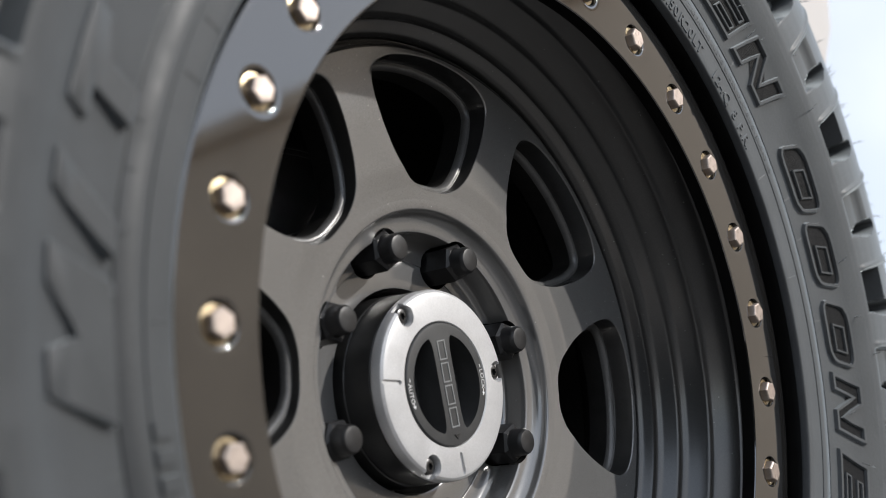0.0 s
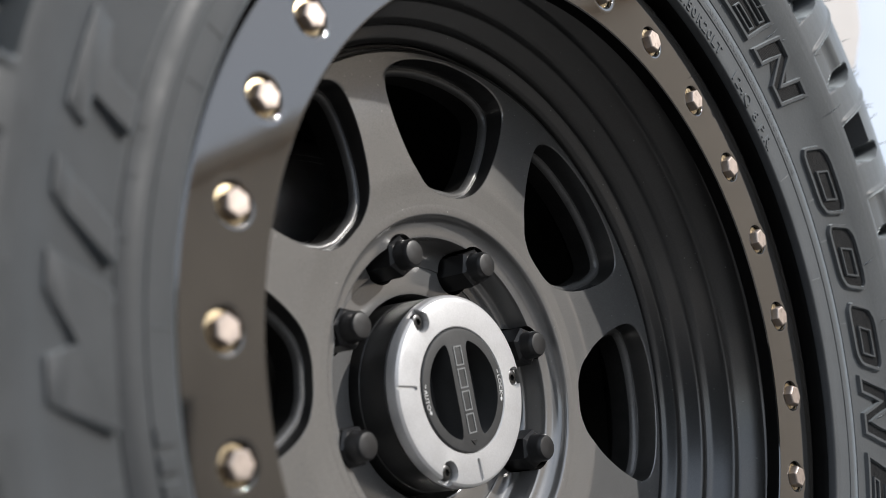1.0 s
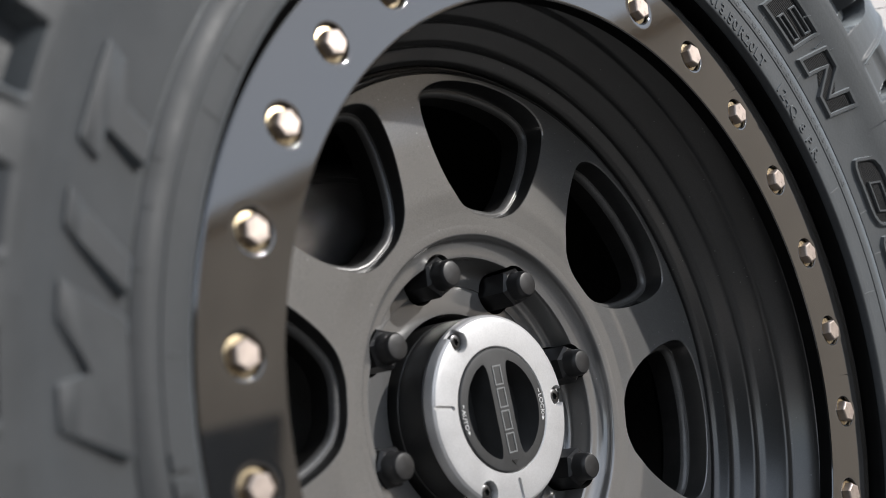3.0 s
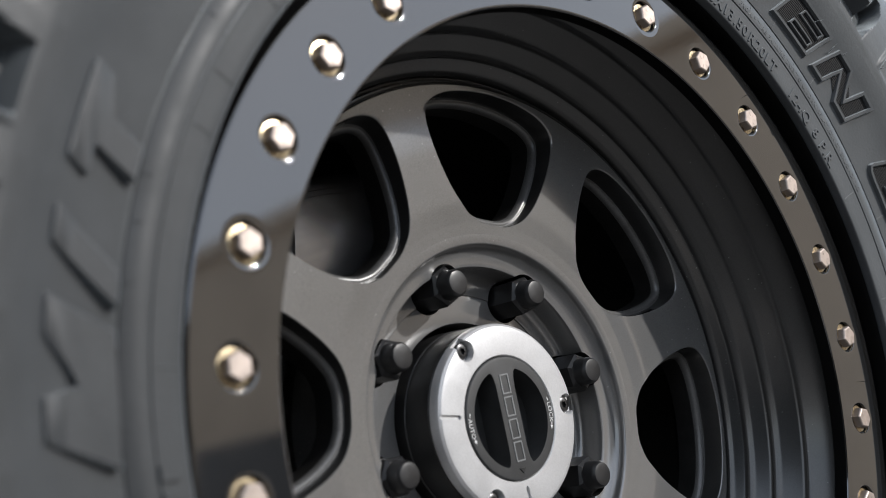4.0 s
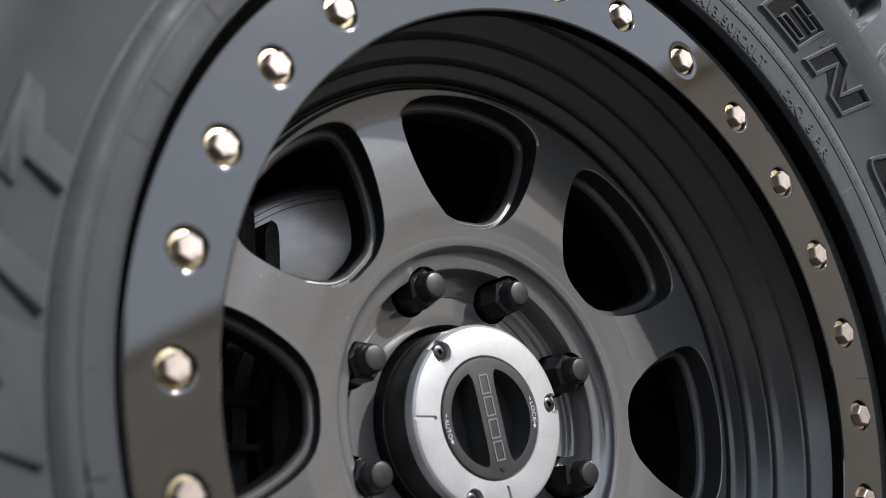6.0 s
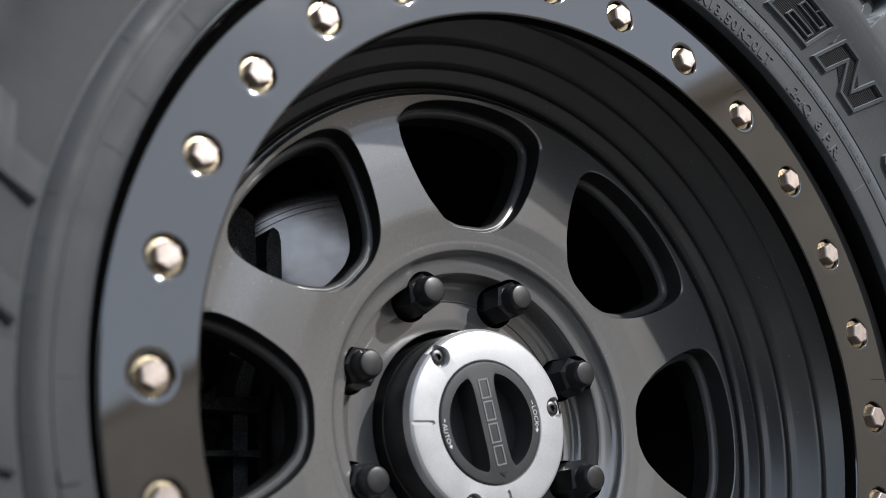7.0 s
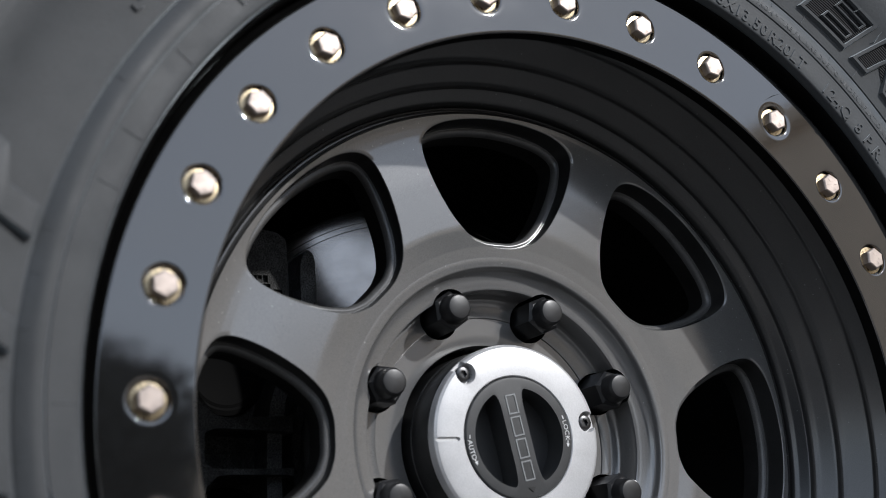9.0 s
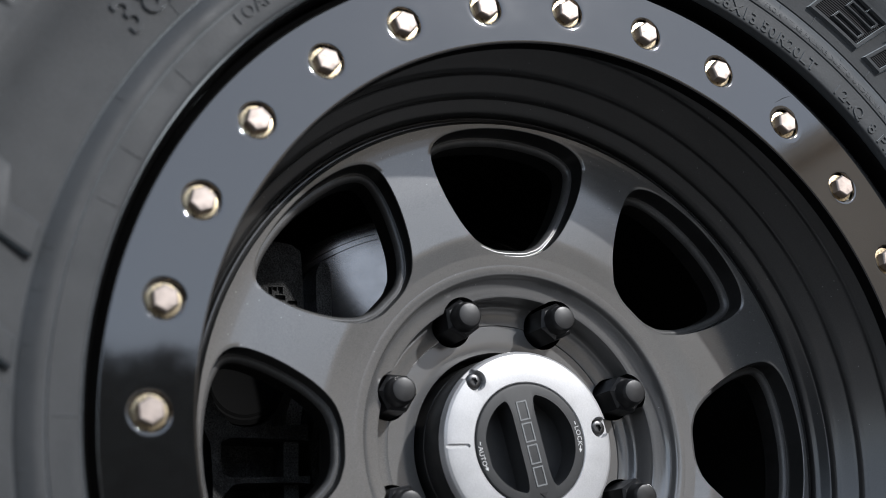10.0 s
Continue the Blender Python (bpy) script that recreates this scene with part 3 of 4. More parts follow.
def spoke_mesh():
    half = [(R, max(0.0, h)) for R, h in spline(HALF, 6)]
    rows = [(0.1120, 22.5), (0.1145, 22.5), (0.1165, 22.5)] + [(R, 22.5 - h) for R, h in half] + [(0.2026, 22.5), (0.2033, 22.5), (0.2040, 22.5)]
    first, last = 3, 3 + len(half) - 1
    bm = bmesh.new()
    cols = 16
    grid = []
    for R, w in rows:
        grid.append([bm.verts.new(pol(R, w * (2 * c / cols - 1), face_y(R))) for c in range(cols + 1)])
    for a, b in zip(grid, grid[1:]):
        for c in range(cols):
            bm.faces.new((a[c], a[c + 1], b[c + 1], b[c]))
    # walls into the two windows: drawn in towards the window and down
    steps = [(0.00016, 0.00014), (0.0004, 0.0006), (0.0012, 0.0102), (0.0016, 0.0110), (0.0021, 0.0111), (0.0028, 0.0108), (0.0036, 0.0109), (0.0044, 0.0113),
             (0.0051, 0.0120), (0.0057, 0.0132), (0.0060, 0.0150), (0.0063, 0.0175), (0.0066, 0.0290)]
    for side in (-1, 1):
        flat = [Vector((R * math.cos(radians(w * side)), R * math.sin(radians(w * side)))) for R, w in rows[first:last + 1]]
        mid = Vector((0.158 * math.cos(radians(22.5 * side)), 0.158 * math.sin(radians(22.5 * side))))
        prev = [grid[i][cols if side > 0 else 0] for i in range(first, last + 1)]
        normals = []
        for i in range(len(flat)):
            a, b = flat[max(0, i - 1)], flat[min(len(flat) - 1, i + 1)]
            if i == 0 or i == len(flat) - 1:
                n = (mid - flat[i]).normalized()
            else:
                t = (b - a).normalized()
                n = Vector((-t.y, t.x))
                if n.dot(mid - flat[i]) < 0:
                    n = -n
            normals.append(n)
        for level, (inset, deep) in enumerate(steps):
            cur = []
            for i, p in enumerate(flat):
                q = p + normals[i] * inset
                # keep to this side of the window's middle line
                ang, R = math.atan2(q.y, q.x), q.length
                ang = max(-radians(22.5), min(radians(22.5), ang))
                base = face_y(rows[first + i][0]) if level < 2 else sill_y(rows[first + i][0])
                cur.append(bm.verts.new((R * math.cos(ang), base + deep, R * math.sin(ang))))
            for i in range(len(cur) - 1):
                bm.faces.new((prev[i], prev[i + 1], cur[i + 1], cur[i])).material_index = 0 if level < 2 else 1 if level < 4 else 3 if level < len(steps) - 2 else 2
            prev = cur
    bmesh.ops.remove_doubles(bm, verts=bm.verts, dist=1e-6)
    bmesh.ops.recalc_face_normals(bm, faces=bm.faces)
    up = sum((f.normal.y * f.calc_area() for f in bm.faces if abs(f.normal.y) > 0.9))
    if up > 0:
        bmesh.ops.reverse_faces(bm, faces=bm.faces)
    return bm


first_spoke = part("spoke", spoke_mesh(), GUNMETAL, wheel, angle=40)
# darker copies of the paint put shade on the window walls and ledge
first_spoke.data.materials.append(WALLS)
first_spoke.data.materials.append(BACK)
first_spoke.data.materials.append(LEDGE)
first_spoke.matrix_basis = pose(0, 0, 0, 0, -22.5, 0)
for i in range(1, 8):
    ob = new("spoke", first_spoke.data)
    ob.parent = wheel
    ob.matrix_basis = pose(0, 0, 0, 0, -22.5 - 45 * i, 0)

FACE = [(0.1120, -0.0018), (0.1068, -0.0017), (0.1062, -0.0014), (0.1057, -0.0007), (0.1054, 0.0004), (0.1050, 0.0020), (0.1044, 0.0032),
        (0.1034, 0.0044), (0.1015, 0.0057), (0.0990, 0.0066), (0.0960, 0.0072), (0.0944, 0.0075), (0.0939, 0.0078), (0.0936, 0.0085), (0.0935, 0.0115),
        (0.0934, 0.0210), (0.0928, 0.0230), (0.0912, 0.0246), (0.0892, 0.0256), (0.0860, 0.0261), (0.0806, 0.0264), (0.0801, 0.0266), (0.0797, 0.0274),
        (0.0700, 0.0275), (0.0634, 0.0276), (0.0626, 0.0280), (0.0622, 0.0290), (0.0620, 0.0600), (0.1120, 0.0600)]
HOLE_R, HOLE_C, HOLE_A = 0.0137, 0.0852, 22.9
cutter = bmesh.new()
for i in range(8):
    c = pol(HOLE_C, HOLE_A + 45 * i, 0)
    lathe_at(cutter, [(HOLE_R, -0.03), (HOLE_R, 0.046), (HOLE_R - 0.0015, 0.053)], (c.x, c.z), 48)
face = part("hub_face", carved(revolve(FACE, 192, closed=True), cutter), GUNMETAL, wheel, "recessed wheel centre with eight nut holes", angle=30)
# nut-hole walls get the darkened paint in place of shade
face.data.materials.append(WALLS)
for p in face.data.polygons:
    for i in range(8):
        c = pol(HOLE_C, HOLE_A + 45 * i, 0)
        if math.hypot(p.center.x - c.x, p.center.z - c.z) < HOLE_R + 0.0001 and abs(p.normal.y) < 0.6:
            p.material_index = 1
# seats at the bottom of the nut holes, in the same darkened paint
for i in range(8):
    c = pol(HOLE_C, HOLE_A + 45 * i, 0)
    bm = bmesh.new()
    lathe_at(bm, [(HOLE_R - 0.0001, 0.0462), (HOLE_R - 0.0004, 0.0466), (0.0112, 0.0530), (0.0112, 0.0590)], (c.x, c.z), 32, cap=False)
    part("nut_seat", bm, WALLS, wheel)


def nut_mesh():
    bm = bmesh.new()
    # domed tip
    lathe_at(bm, [(0.0052, 0.0), (0.0070, 0.0004), (0.0080, 0.0016), (0.0085, 0.0032), (0.0087, 0.0088), (0.0094, 0.0100)], (0, 0), 32)
    # six-sided body with turned shoulders
    lathe_at(bm, [(0.0102, 0.0096), (0.0122, 0.0112), (0.0125, 0.0126), (0.0125, 0.0400), (0.0118, 0.0460), (0.0095, 0.0540)], (0, 0), 6)
    return bm


nut_data = None
for i in range(8):
    c = pol(0.0858, HOLE_A + 45 * i, 0)
    if nut_data is None:
        ob = part("lug_nut", nut_mesh(), NUT, wheel, "black domed lug nut", angle=30)
        nut_data = ob.data
    else:
        ob = new("lug_nut", nut_data)
        ob.parent = wheel
        tagged(ob, "black domed lug nut")
    ob.matrix_basis = pose(c.x, -0.0028, c.z, 0, [10, 38, 25, 4, 50, 17, 44, 30][i], 0)

# ---- clamp ring with its bolts ----
N_BOLT, R_BOLT, A_BOLT = 28, 0.2456, 179.24
ring = root("beadlock_ring", "glossy black beadlock ring bolted round the rim", "beadlock ring")
RING = [(0.2236, -0.0790), (0.2230, -0.0800), (0.2230, -0.0868), (0.2233, -0.0878), (0.2240, -0.0884), (0.2246, -0.0885), (0.2690, -0.0885), (0.2696, -0.0884),
        (0.2703, -0.0880), (0.2707, -0.0874), (0.2730, -0.0858), (0.2750, -0.0842), (0.2754, -0.0835), (0.2754, -0.0792), (0.2750, -0.0790)]
cutter = bmesh.new()
for i in range(N_BOLT):
    c = pol(R_BOLT, A_BOLT - 360 / N_BOLT * i, 0)
    lathe_at(cutter, [(0.0140, -0.0895), (0.0133, -0.0885), (0.0116, -0.08848), (0.0106, -0.08843), (0.01025, -0.0883), (0.01005, -0.0880), (0.00992, -0.0873), (0.0099, -0.0862), (0.0099, -0.0838)], (c.x, c.z), 48)
plate = part("ring", carved(revolve(RING, 224, closed=True), cutter), GLOSS, ring, "glossy black ring plate", angle=24)
plate.data.materials.append(LIP)
level = set()
for p in plate.data.polygons:
    R = math.hypot(p.center.x, p.center.z)
    if R < 0.2233 or R > 0.2706:
        p.material_index = 1
    if p.normal.y < -0.99999:
        level.update(p.edge_keys)
slope = {k for p in plate.data.polygons if p.normal.y >= -0.99999 for k in p.edge_keys}
for e in plate.data.edges:
    if e.key in level and e.key in slope:
        e.use_edge_sharp = True


# two hair scratches in the gloss
for r0, a0, r1, a1 in ((0.2520, 53.7, 0.2672, 51.9), (0.2450, 4.9, 0.2650, 4.7)):
    p, q = pol(r0, a0, 0), pol(r1, a1, 0)
    n = Vector((-(q - p).z, 0, (q - p).x)).normalized() * 0.00022
    mid = (p + q) / 2 + n * 3
    bm = bmesh.new()
    prism(bm, [(v.x, v.z) for v in (p, mid - n, q, mid + n)], -0.08858, -0.0884)
    part("scratch", bm, LIP, plate, "fine dark hair scratch")


def bolt_mesh():
    bm = bmesh.new()
    lathe_at(bm, [(0.0060, -0.0917), (0.0066, -0.0914), (0.0071, -0.0908), (0.0072, -0.0900), (0.0072, -0.0852)], (0, 0), 6)
    # raised grade marks on the head
    for k in range(6):
        a = radians(60 * k + 30)
        d = Vector((math.cos(a), math.sin(a)))
        n = Vector((-d.y, d.x)) * 0.0002
        poly = [d * 0.0020 + n, d * 0.0045 + n, d * 0.0045 - n, d * 0.0020 - n]
        prism(bm, [(p.x, p.y) for p in poly], -0.09182, -0.0914)
    return bm


def washer_mesh():
    bm = bmesh.new()
    lathe_at(bm, [(0.0070, -0.0864), (0.0088, -0.0862), (0.0092, -0.0856), (0.0092, -0.0839)], (0, 0), 28)
    return bm


bolt_data = washer_data = None
for i in range(N_BOLT):
    c = pol(R_BOLT, A_BOLT - 360 / N_BOLT * i, 0)
    m = pose(c.x, 0, c.z, 0, rng.uniform(0, 60), 0)
    if bolt_data is None:
        ob = part("bolt", bolt_mesh(), ZINC, ring, "yellow zinc hex bolt", angle=8)
        wa = part("washer", washer_mesh(), WASHER, ob, "zinc washer")
        bolt_data, washer_data = ob.data, wa.data
    else:
        ob = tagged(new("bolt", bolt_data), "yellow zinc hex bolt")
        ob.parent = ring
        wa = tagged(new("washer", washer_data), "zinc washer")
        wa.parent = ob
    ob.matrix_basis = m

# ---- locking hub ----
hub = root("locking_hub", "black locking hub with a silver cap and a turning dial", "locking hub")
part("housing", revolve([(0.030, 0.0200), (0.0372, 0.0190), (0.0372, 0.0040), (0.0555, 0.0040), (0.0568, 0.0052), (0.0572, 0.0070), (0.0574, 0.0240), (0.0580, 0.0246),
                         (0.0584, 0.0400), (0.0600, 0.0900), (0.030, 0.0900)], 128, closed=True), HUB, hub, "black cylindrical housing")
CAP = [(0.0372, -0.0020), (0.0372, -0.0040), (0.0378, -0.0046), (0.0520, -0.0046), (0.0548, -0.0040), (0.0563, -0.0028), (0.0571, -0.0008),
       (0.0572, 0.0030), (0.0566, 0.0042), (0.0372, 0.0042)]
cutter = bmesh.new()
SCREWS = (131.5, 11.5, -108.5)
for a in SCREWS:
    c = pol(0.0506, a, 0)
    lathe_at(cutter, [(0.0066, -0.02), (0.0066, -0.0042), (0.0060, -0.0030), (0.0058, 0.0006)], (c.x, c.z), 32)
for a in SCREWS:
    d, n = pol(1, a, 0), pol(1, a + 90, 0)
    poly = [d * 0.0520 + n * 0.0042, d * 0.0620 + n * 0.0048, d * 0.0620 - n * 0.0048, d * 0.0520 - n * 0.0042]
    second = bmesh.new()
    prism(second, [(p.x, p.z) for p in poly], -0.021, 0.00055)
    me = bpy.data.meshes.new("work")
    second.to_mesh(me)
    second.free()
    if a == SCREWS[0]:
        slots = bmesh.new()
    slots.from_mesh(me)
    bpy.data.meshes.remove(me)
for a, r0, r1 in ((-178.5, 0.0402, 0.0556), (-77.0, 0.0408, 0.0540)):
    d, n = pol(1, a, 0), pol(1, a + 90, 0)
    poly = [d * r0 + n * 0.0006, d * (r0 + 0.0012) + n * 0.0013, d * (r1 - 0.0014) + n * 0.0014, d * r1 + n * 0.0006,
            d * r1 - n * 0.0006, d * (r1 - 0.0014) - n * 0.0014, d * (r0 + 0.0012) - n * 0.0013, d * r0 - n * 0.0006]
    prism(slots, [(p.x, p.z) for p in poly], -0.02, -0.0032)
cap_bm = carved(carved(revolve(CAP, 160, closed=True), cutter), slots)
cap = part("cap", cap_bm, SILVER, hub, "silver painted hub cap ring", angle=26)
for a in SCREWS:
    c = pol(0.0506, a, 0)
    bm = bmesh.new()
    lathe_at(bm, [(0.0038, -0.0019), (0.0046, -0.0015), (0.0050, -0.0004), (0.0050, 0.0006)], (c.x, c.z), 24)
    star = bmesh.new()
    pts = []
    for k in range(12):
        r = 0.0025 if k % 2 == 0 else 0.0017
        pts.append((c.x + r * math.cos(k * math.pi / 6), c.z + r * math.sin(k * math.pi / 6)))
    prism(star, chaikin(pts, 1), -0.02, -0.0002)
    part("screw", carved(bm, star), STEEL, cap, "star-socket screw")

# dial with a grip bar between two pockets
BAR_N, BAR_T = Vector((0.981, 0.194)), Vector((-0.194, 0.981))


def bar_xy(across, along):
    p = BAR_N * across + BAR_T * along
    return (p.x, p.y)


cutter = bmesh.new()
for s in (-1, 1):
    lim = math.acos(0.0076 / 0.0306)
    arc = [bar_xy(s * 0.0306 * math.cos(lim * 0.78 * (1 - 2 * k / 8)), 0.0306 * math.sin(lim * 0.78 * (1 - 2 * k / 8)) * s) for k in range(9)]
    ends = [bar_xy(s * 0.0076, -0.0292 * s), bar_xy(s * 0.0076, 0.0), bar_xy(s * 0.0076, 0.0292 * s)]
    prism(cutter, chaikin(arc + ends, 3, 0.25), -0.02, 0.0120)
dial_bm = carved(revolve([(0.0, -0.0053), (0.0345, -0.0053), (0.0360, -0.0051), (0.0367, -0.0044), (0.0368, 0.0180), (0.0, 0.0180)], 128), cutter)
bmesh.ops.remove_doubles(dial_bm, verts=dial_bm.verts, dist=1e-5)
dial = part("dial", dial_bm, DIAL, hub, "dark grey turning dial", angle=26)
# four plain outlined blocks on the grip bar
for k in range(4):
    v0 = 0.0262 - k * 0.0134
    bm = bmesh.new()
    for x0, x1, a, b in ((-0.0036, -0.0028, v0 - 0.0118, v0), (0.0028, 0.0036, v0 - 0.0118, v0),
                         (-0.0028, 0.0028, v0 - 0.0008, v0), (-0.0028, 0.0028, v0 - 0.0118, v0 - 0.0110)):
        prism(bm, [bar_xy(x0, a), bar_xy(x1, a), bar_xy(x1, b), bar_xy(x0, b)], -0.0057, -0.0050)
    part("emblem_block", bm, MARK, dial, "plain silver outlined block on the grip bar")
bm = bmesh.new()
prism(bm, [bar_xy(-0.0026, -0.0298), bar_xy(0.0026, -0.0298), bar_xy(0.0, -0.0328)], -0.0058, -0.0050)
part("pointer", bm, NUT, dial, "small pointer triangle")


def on_dial(R0, a0, inward):
    def place(u, v, out):
        R = R0 - v if inward else R0 + v
        a = a0 + math.degrees(u / R0) if inward else a0 - math.degrees(u / R0)
        return pol(R, a, -0.00535 - out)
    return place


for text, R0, a0, inward in (("AUTO", 0.0356, 183.0, True), ("LOCK", 0.0322, 18.6, False)):
    part("lettering", lettering(text, 0.0043, 0.0001, on_dial(R0, a0, inward), 1.05), WHITE, dial, "white printed %s" % text)
    bm = bmesh.new()
    place = on_dial(R0, a0, inward)
    for shape in ([(-0.0030, 0.0012), (-0.0008, 0.0012), (-0.0008, 0.0018), (-0.0030, 0.0018)],
                  [(0.0116, 0.0012), (0.0136, 0.0012), (0.0136, 0.0018), (0.0116, 0.0018)],
                  [(0.0136, 0.0003), (0.0158, 0.0015), (0.0136, 0.0027)]):
        bm.faces.new([bm.verts.new(place(u, v, 0.0001)) for u, v in shape])
    part("arrow", bm, WHITE, dial, "white printed arrow")

# ---- brake ----
brake_disc = root("brake_disc", "machined steel brake disc behind the wheel spokes", "brake disc")
ROTOR = [(0.1793, 0.1330), (0.1793, 0.1110), (0.1787, 0.1102), (0.1777, 0.1100), (0.1703, 0.1100), (0.1700, 0.11025), (0.1697, 0.1100), (0.1664, 0.1100), (0.1661, 0.11025), (0.1658, 0.1100),
         (0.1100, 0.1100), (0.1096, 0.1330)]
part("rotor", revolve(ROTOR, 160, closed=True), DISC, brake_disc, "grooved machined rotor")
part("hat", revolve([(0.1094, 0.1200), (0.1094, 0.0860), (0.1085, 0.0846), (0.1060, 0.0840), (0.0700, 0.0840), (0.0700, 0.1200)], 128, closed=True),
     CAST, brake_disc, "dark cast hat of the disc")
caliper = root("brake_caliper", "rough black cast brake caliper over the disc", "brake caliper")
cutter = bmesh.new()
bm = bmesh.new()
prism(bm, chaikin([(-0.212, 0.128), (-0.150, 0.1405), (-0.124, 0.1380), (-0.1165, 0.1330), (-0.1165, -0.125), (-0.150, -0.142), (-0.212, -0.126)], 2, 0.10), 0.065, 0.165)
for poly, deep in (([(-0.230, 0.092), (-0.230, 0.052), (-0.1785, 0.050), (-0.1745, 0.034), (-0.1630, 0.0205), (-0.110, 0.0225), (-0.110, 0.090)], 0.105),
                   ([(-0.1715, 0.0150), (-0.110, 0.0125), (-0.110, -0.0090), (-0.1715, -0.0095)], 0.098),
                   ([(-0.250, 0.030), (-0.1765, 0.030), (-0.1765, -0.160), (-0.250, -0.160)], 0.094),
                   ([(-0.1750, -0.066), (-0.1720, -0.0215), (-0.1630, -0.0125), (-0.110, -0.0130), (-0.110, -0.070)], 0.105)):
    prism(cutter, chaikin(poly, 2, 0.12), 0.0, deep)
body_bm = carved(bm, cutter)
# cast marks sunk into the face
cutter = bmesh.new()
for x0, z0, x1, z1 in ((-0.1394, 0.1045, -0.1372, 0.1092), (-0.1368, 0.1070, -0.1340, 0.1092), (-0.1332, 0.1052, -0.1300, 0.1094), (-0.1350, 0.1012, -0.1285, 0.1040), (-0.1268, 0.0985, -0.1210, 0.1008)):
    prism(cutter, [(x0, z0), (x1, z0 - 0.0004), (x1, z1), (x0, z1)], 0.05, 0.068)
part("body", carved(body_bm, cutter), CAST, caliper, angle=35)
# black discs added in the two recesses, standing in for their dark depth
for z in (0.056, -0.044):
    bm = bmesh.new()
    lathe_at(bm, [(0.0200, 0.1020), (0.0215, 0.1012), (0.0235, 0.1020), (0.0250, 0.1012), (0.0280, 0.1025), (0.0285, 0.1060)], (-0.146, z), 40)
    part("recess_disc", bm, SHADE, caliper, "black disc put in for the shade in the caliper recess")
bm = bmesh.new()
prism(bm, chaikin([(-0.1045, 0.122), (-0.1000, 0.1315), (-0.0955, 0.1290), (-0.0940, 0.122), (-0.0945, 0.080), (-0.1200, 0.030), (-0.1215, -0.120), (-0.1300, -0.120),
                   (-0.1300, 0.028), (-0.1045, 0.078)], 2, 0.15), 0.075, 0.106)
part("pad_bracket", bm, WORN, caliper, "black pad bracket with worn edges", angle=35)
# black plate added to close the barrel, where only darkness shows
shield = root("barrel_back", "plain black plate added to close the dark barrel behind the brake", "dust shield")
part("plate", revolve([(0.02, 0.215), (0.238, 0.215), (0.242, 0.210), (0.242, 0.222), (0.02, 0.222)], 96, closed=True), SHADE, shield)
axle = root("axle_hub", "black axle hub carrying the wheel", "axle hub")
part("flange", revolve([(0.02, 0.0605), (0.104, 0.0605), (0.106, 0.063), (0.106, 0.080), (0.065, 0.0835), (0.060, 0.214), (0.02, 0.214)], 96, closed=True), CAST, axle)

# ---- surroundings ----
bm = bmesh.new()
bmesh.ops.create_grid(bm, x_segments=40, y_segments=40, size=900)
tagged(part("ground", bm, GROUND), "pale dry dirt yard with fine gravel", "ground", kind="structure")
# unseen dark pad, added to cut the ground light thrown up into the barrel
bm = bmesh.new()
box(bm, (7.0, 7.6, 0.05), (0.0, 2.0, -0.021), 0.004)
tagged(part("pavement", bm, ASPHALT), "unseen grey asphalt pad added under the vehicle to dim light from below", "pavement", kind="structure")
BUILD = pose(5.06, -0.8, 0, 0, 0, 4.2)
house = root("building", "low tan stucco building standing beside the yard", "building", m=BUILD)
bm = bmesh.new()
box(bm, (8, 26, 3.88), (4, -13, 1.94), 0.02)
part("wall", bm, STUCCO, house)
bm = bmesh.new()
box(bm, (8.16, 26.16, 0.16), (4, -13, 3.96), 0.02)
part("roof_edge", bm, STUCCO, house)
bm = bmesh.new()
box(bm, (0.06, 2.2, 2.08), (-0.012, -8.15, 1.04), 0.01)
part("door", bm, DOOR, house, "dark wide roll-up door")

LEAF = material("dark_leaf", (0.012, 0.015, 0.011), 0.6, 0.0, grain=0.3, grain_size=0.03, wear=0.3, wear_size=0.3)
BARK = material("grey_bark", (0.09, 0.075, 0.06), 0.85, 0.0, grain=0.3, grain_size=0.01, wear=0.3, wear_size=0.08, bump=0.004, bump_size=0.02)


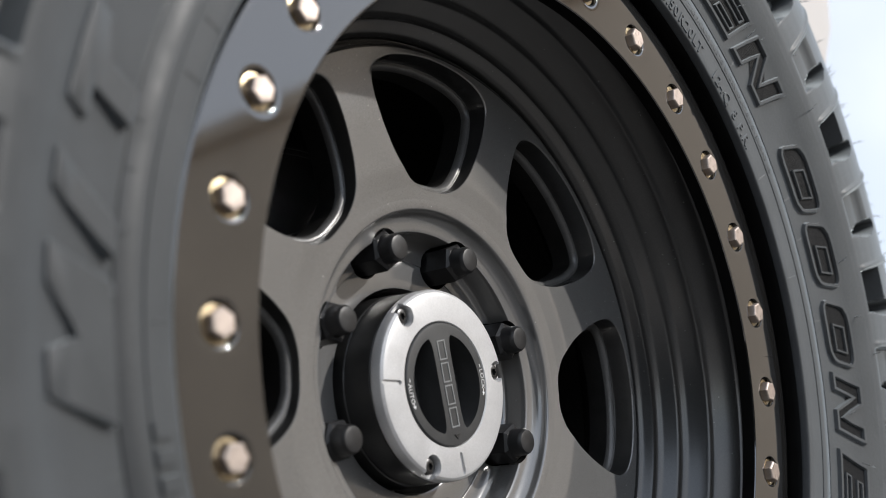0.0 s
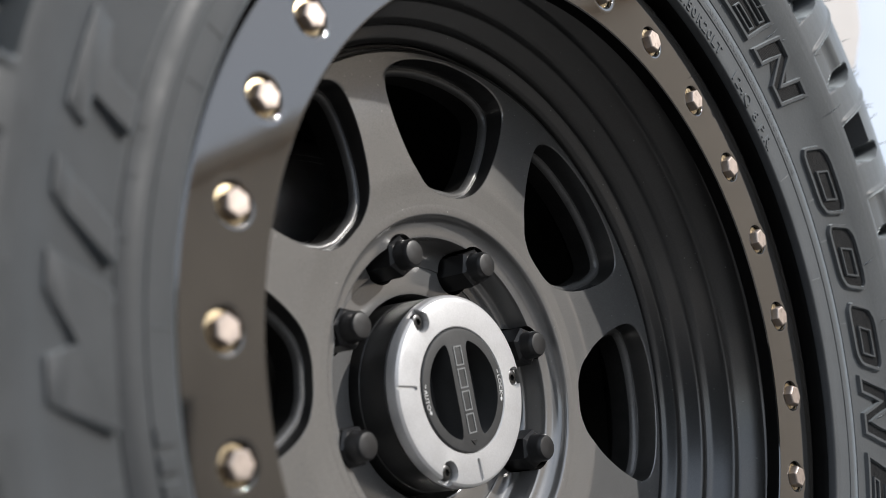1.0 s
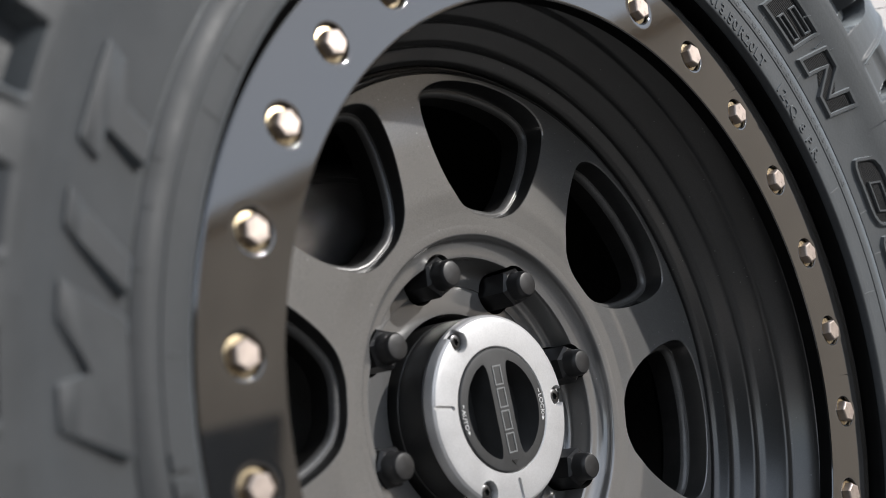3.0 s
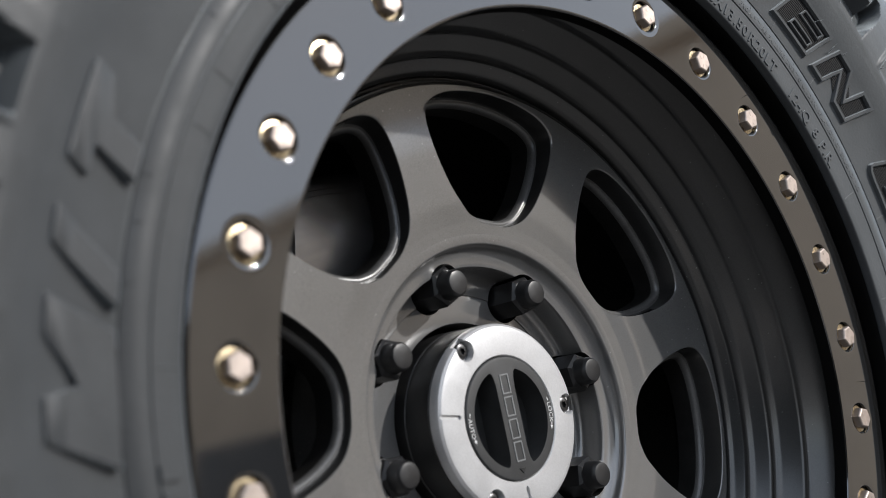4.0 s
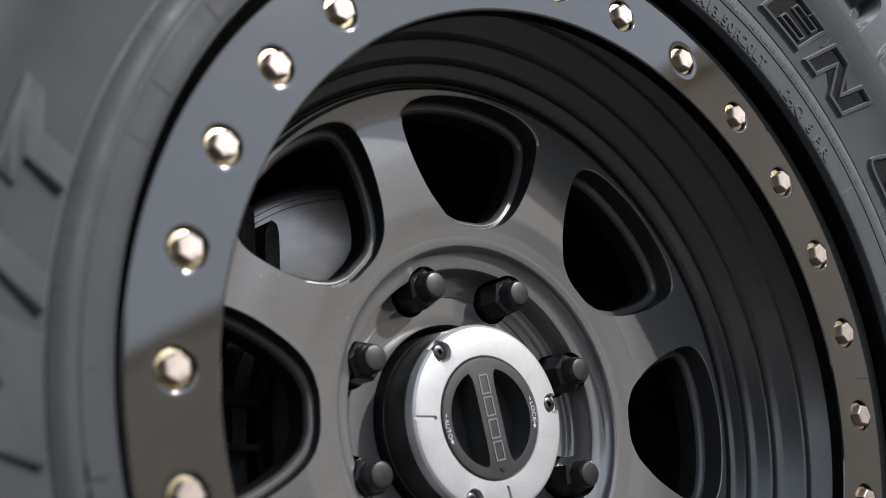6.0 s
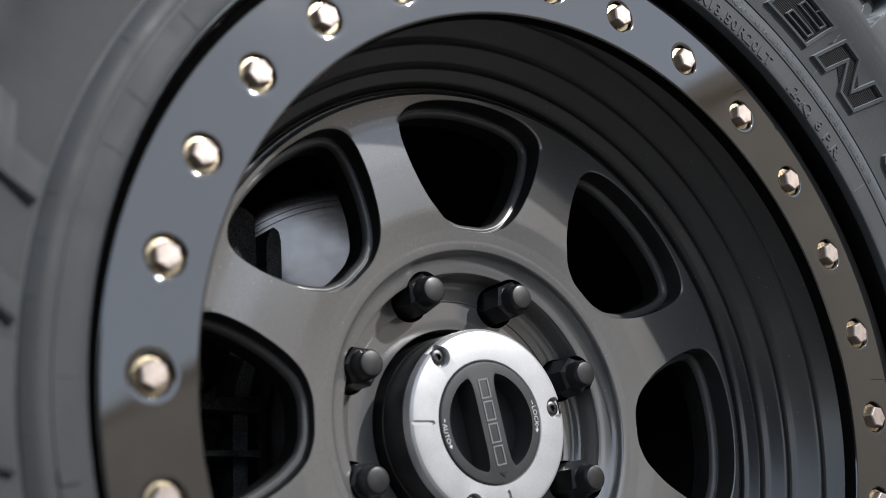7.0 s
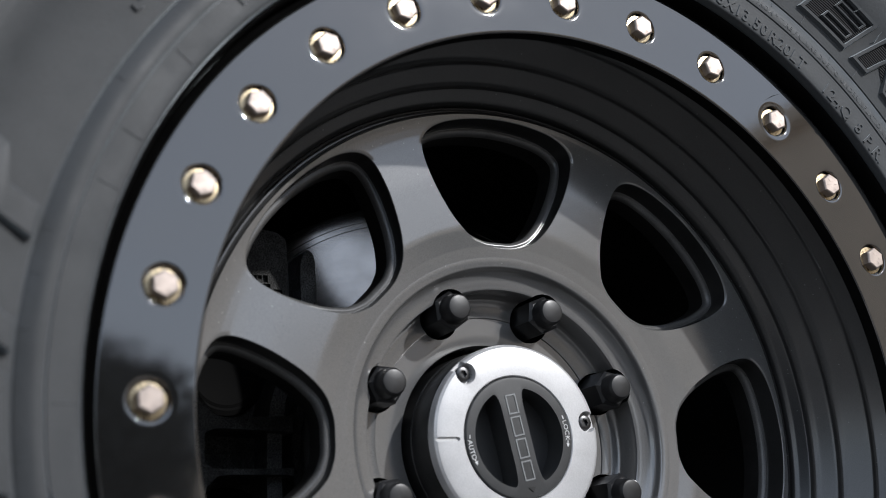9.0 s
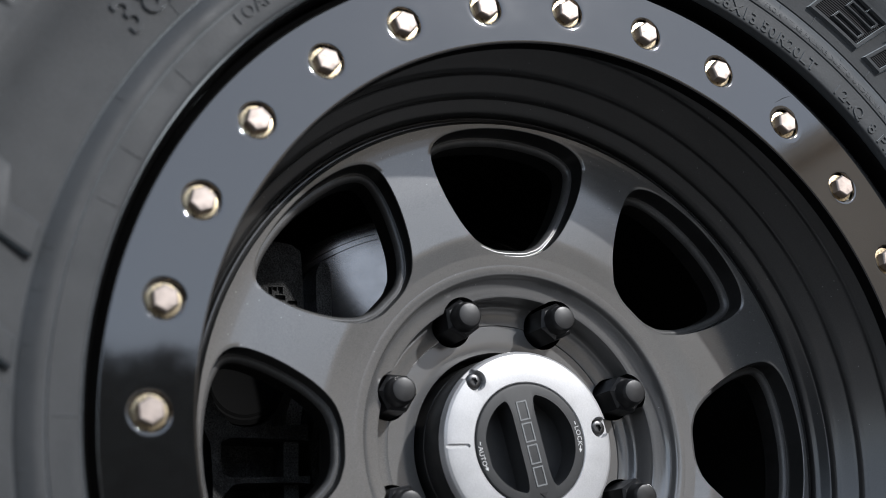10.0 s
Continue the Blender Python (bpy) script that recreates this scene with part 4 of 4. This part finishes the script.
def shrub(m):
    """A dense dark shrub: a few leaning stems and a crown of many small leaves."""
    ob = root("shrub", "dense dark green evergreen shrub at the edge of the yard", "shrub", "shrubs at the edge of the yard", m=m)
    r = random.Random(11)
    for k in range(4):
        a, lean = k * 1.7, 0.28
        bm = bmesh.new()
        rows = []
        for h, rad in ((0.0, 0.045), (0.35, 0.036), (0.9, 0.026), (1.45, 0.012)):
            c = Vector((0.08 * math.cos(a) + lean * h * math.cos(a), 0.08 * math.sin(a) + lean * h * math.sin(a), h))
            rows.append([bm.verts.new(c + Vector((rad * math.cos(t), rad * math.sin(t), 0))) for t in [i * math.pi / 4 for i in range(8)]])
        for p, q in zip(rows, rows[1:]):
            for i in range(8):
                bm.faces.new((p[i], p[(i + 1) % 8], q[(i + 1) % 8], q[i]))
        bm.faces.new(rows[-1])
        part("stem", bm, BARK, ob)
    lobes = [(Vector((r.uniform(-0.42, 0.42), r.uniform(-0.35, 0.35), r.uniform(0.50, 1.40))), r.uniform(0.30, 0.42)) for _ in range(34)]
    verts, faces = [], []
    for c, rad in lobes:
        for _ in range(700):
            d = Vector((r.gauss(0, 1), r.gauss(0, 1), r.gauss(0, 1))).normalized()
            p = c + d * rad * r.uniform(0.45, 1.0) ** 0.6
            p.z = max(p.z, 0.12)
            u = Vector((r.gauss(0, 1), r.gauss(0, 1), r.gauss(0, 0.6))).normalized()
            v = u.cross(d + Vector((0, 0, 0.3))).normalized()
            size = r.uniform(0.045, 0.075)
            k = len(verts)
            verts += [tuple(p - u * size), tuple(p + v * size * 0.45 + d * size * 0.2), tuple(p + u * size), tuple(p - v * size * 0.45 + d * size * 0.2)]
            faces += [(k, k + 1, k + 2), (k, k + 2, k + 3)]
    me = bpy.data.meshes.new("crown")
    me.from_pydata(verts, [], faces)
    me.materials.append(LEAF)
    crown = new("crown", me)
    crown.parent = ob
    tagged(crown)
    return ob


first_shrub = shrub(pose(0.42, -5.2, 0))
for x, y, turn, size in ((-0.25, -5.35, 70, 1.03), (-0.98, -5.2, 150, 0.99), (-1.75, -5.4, 260, 1.05), (-2.55, -5.25, 20, 1.0)):
    copy_thing(first_shrub, pose(x, y, 0, 0, 0, turn) @ Matrix.Scale(size, 4))
# the vehicle's wing over the tyre
wing = root("front_wing", "white painted front wing above the tyre", "wing", m=pose(0, 0, 0))
arch = [(0.62 * math.cos(radians(a)), 0.47 + 0.62 * math.sin(radians(a))) for a in range(32, 150, 6)]
bm = bmesh.new()
prism(bm, [(0.765, 1.34), (0.760, 0.985), (0.735, 0.930), (0.690, 0.890)] + arch + [(-0.80, 0.80), (-0.80, 1.34)], 0.045, 0.115)
es = [e for e in bm.edges if abs(e.verts[0].co.y - e.verts[1].co.y) < 1e-6 and e.verts[0].co.y < 0.05]
bmesh.ops.bevel(bm, geom=es, offset=0.022, segments=5, affect="EDGES", profile=0.5)
part("panel", bm, PANEL, wing, angle=40)
# black sheet added behind the wing for the shadowed wheel-well gap
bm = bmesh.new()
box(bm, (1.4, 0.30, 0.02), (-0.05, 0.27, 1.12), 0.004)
part("gap_sheet", bm, SHADE, wing, "black sheet added for the dark wheel-well gap")
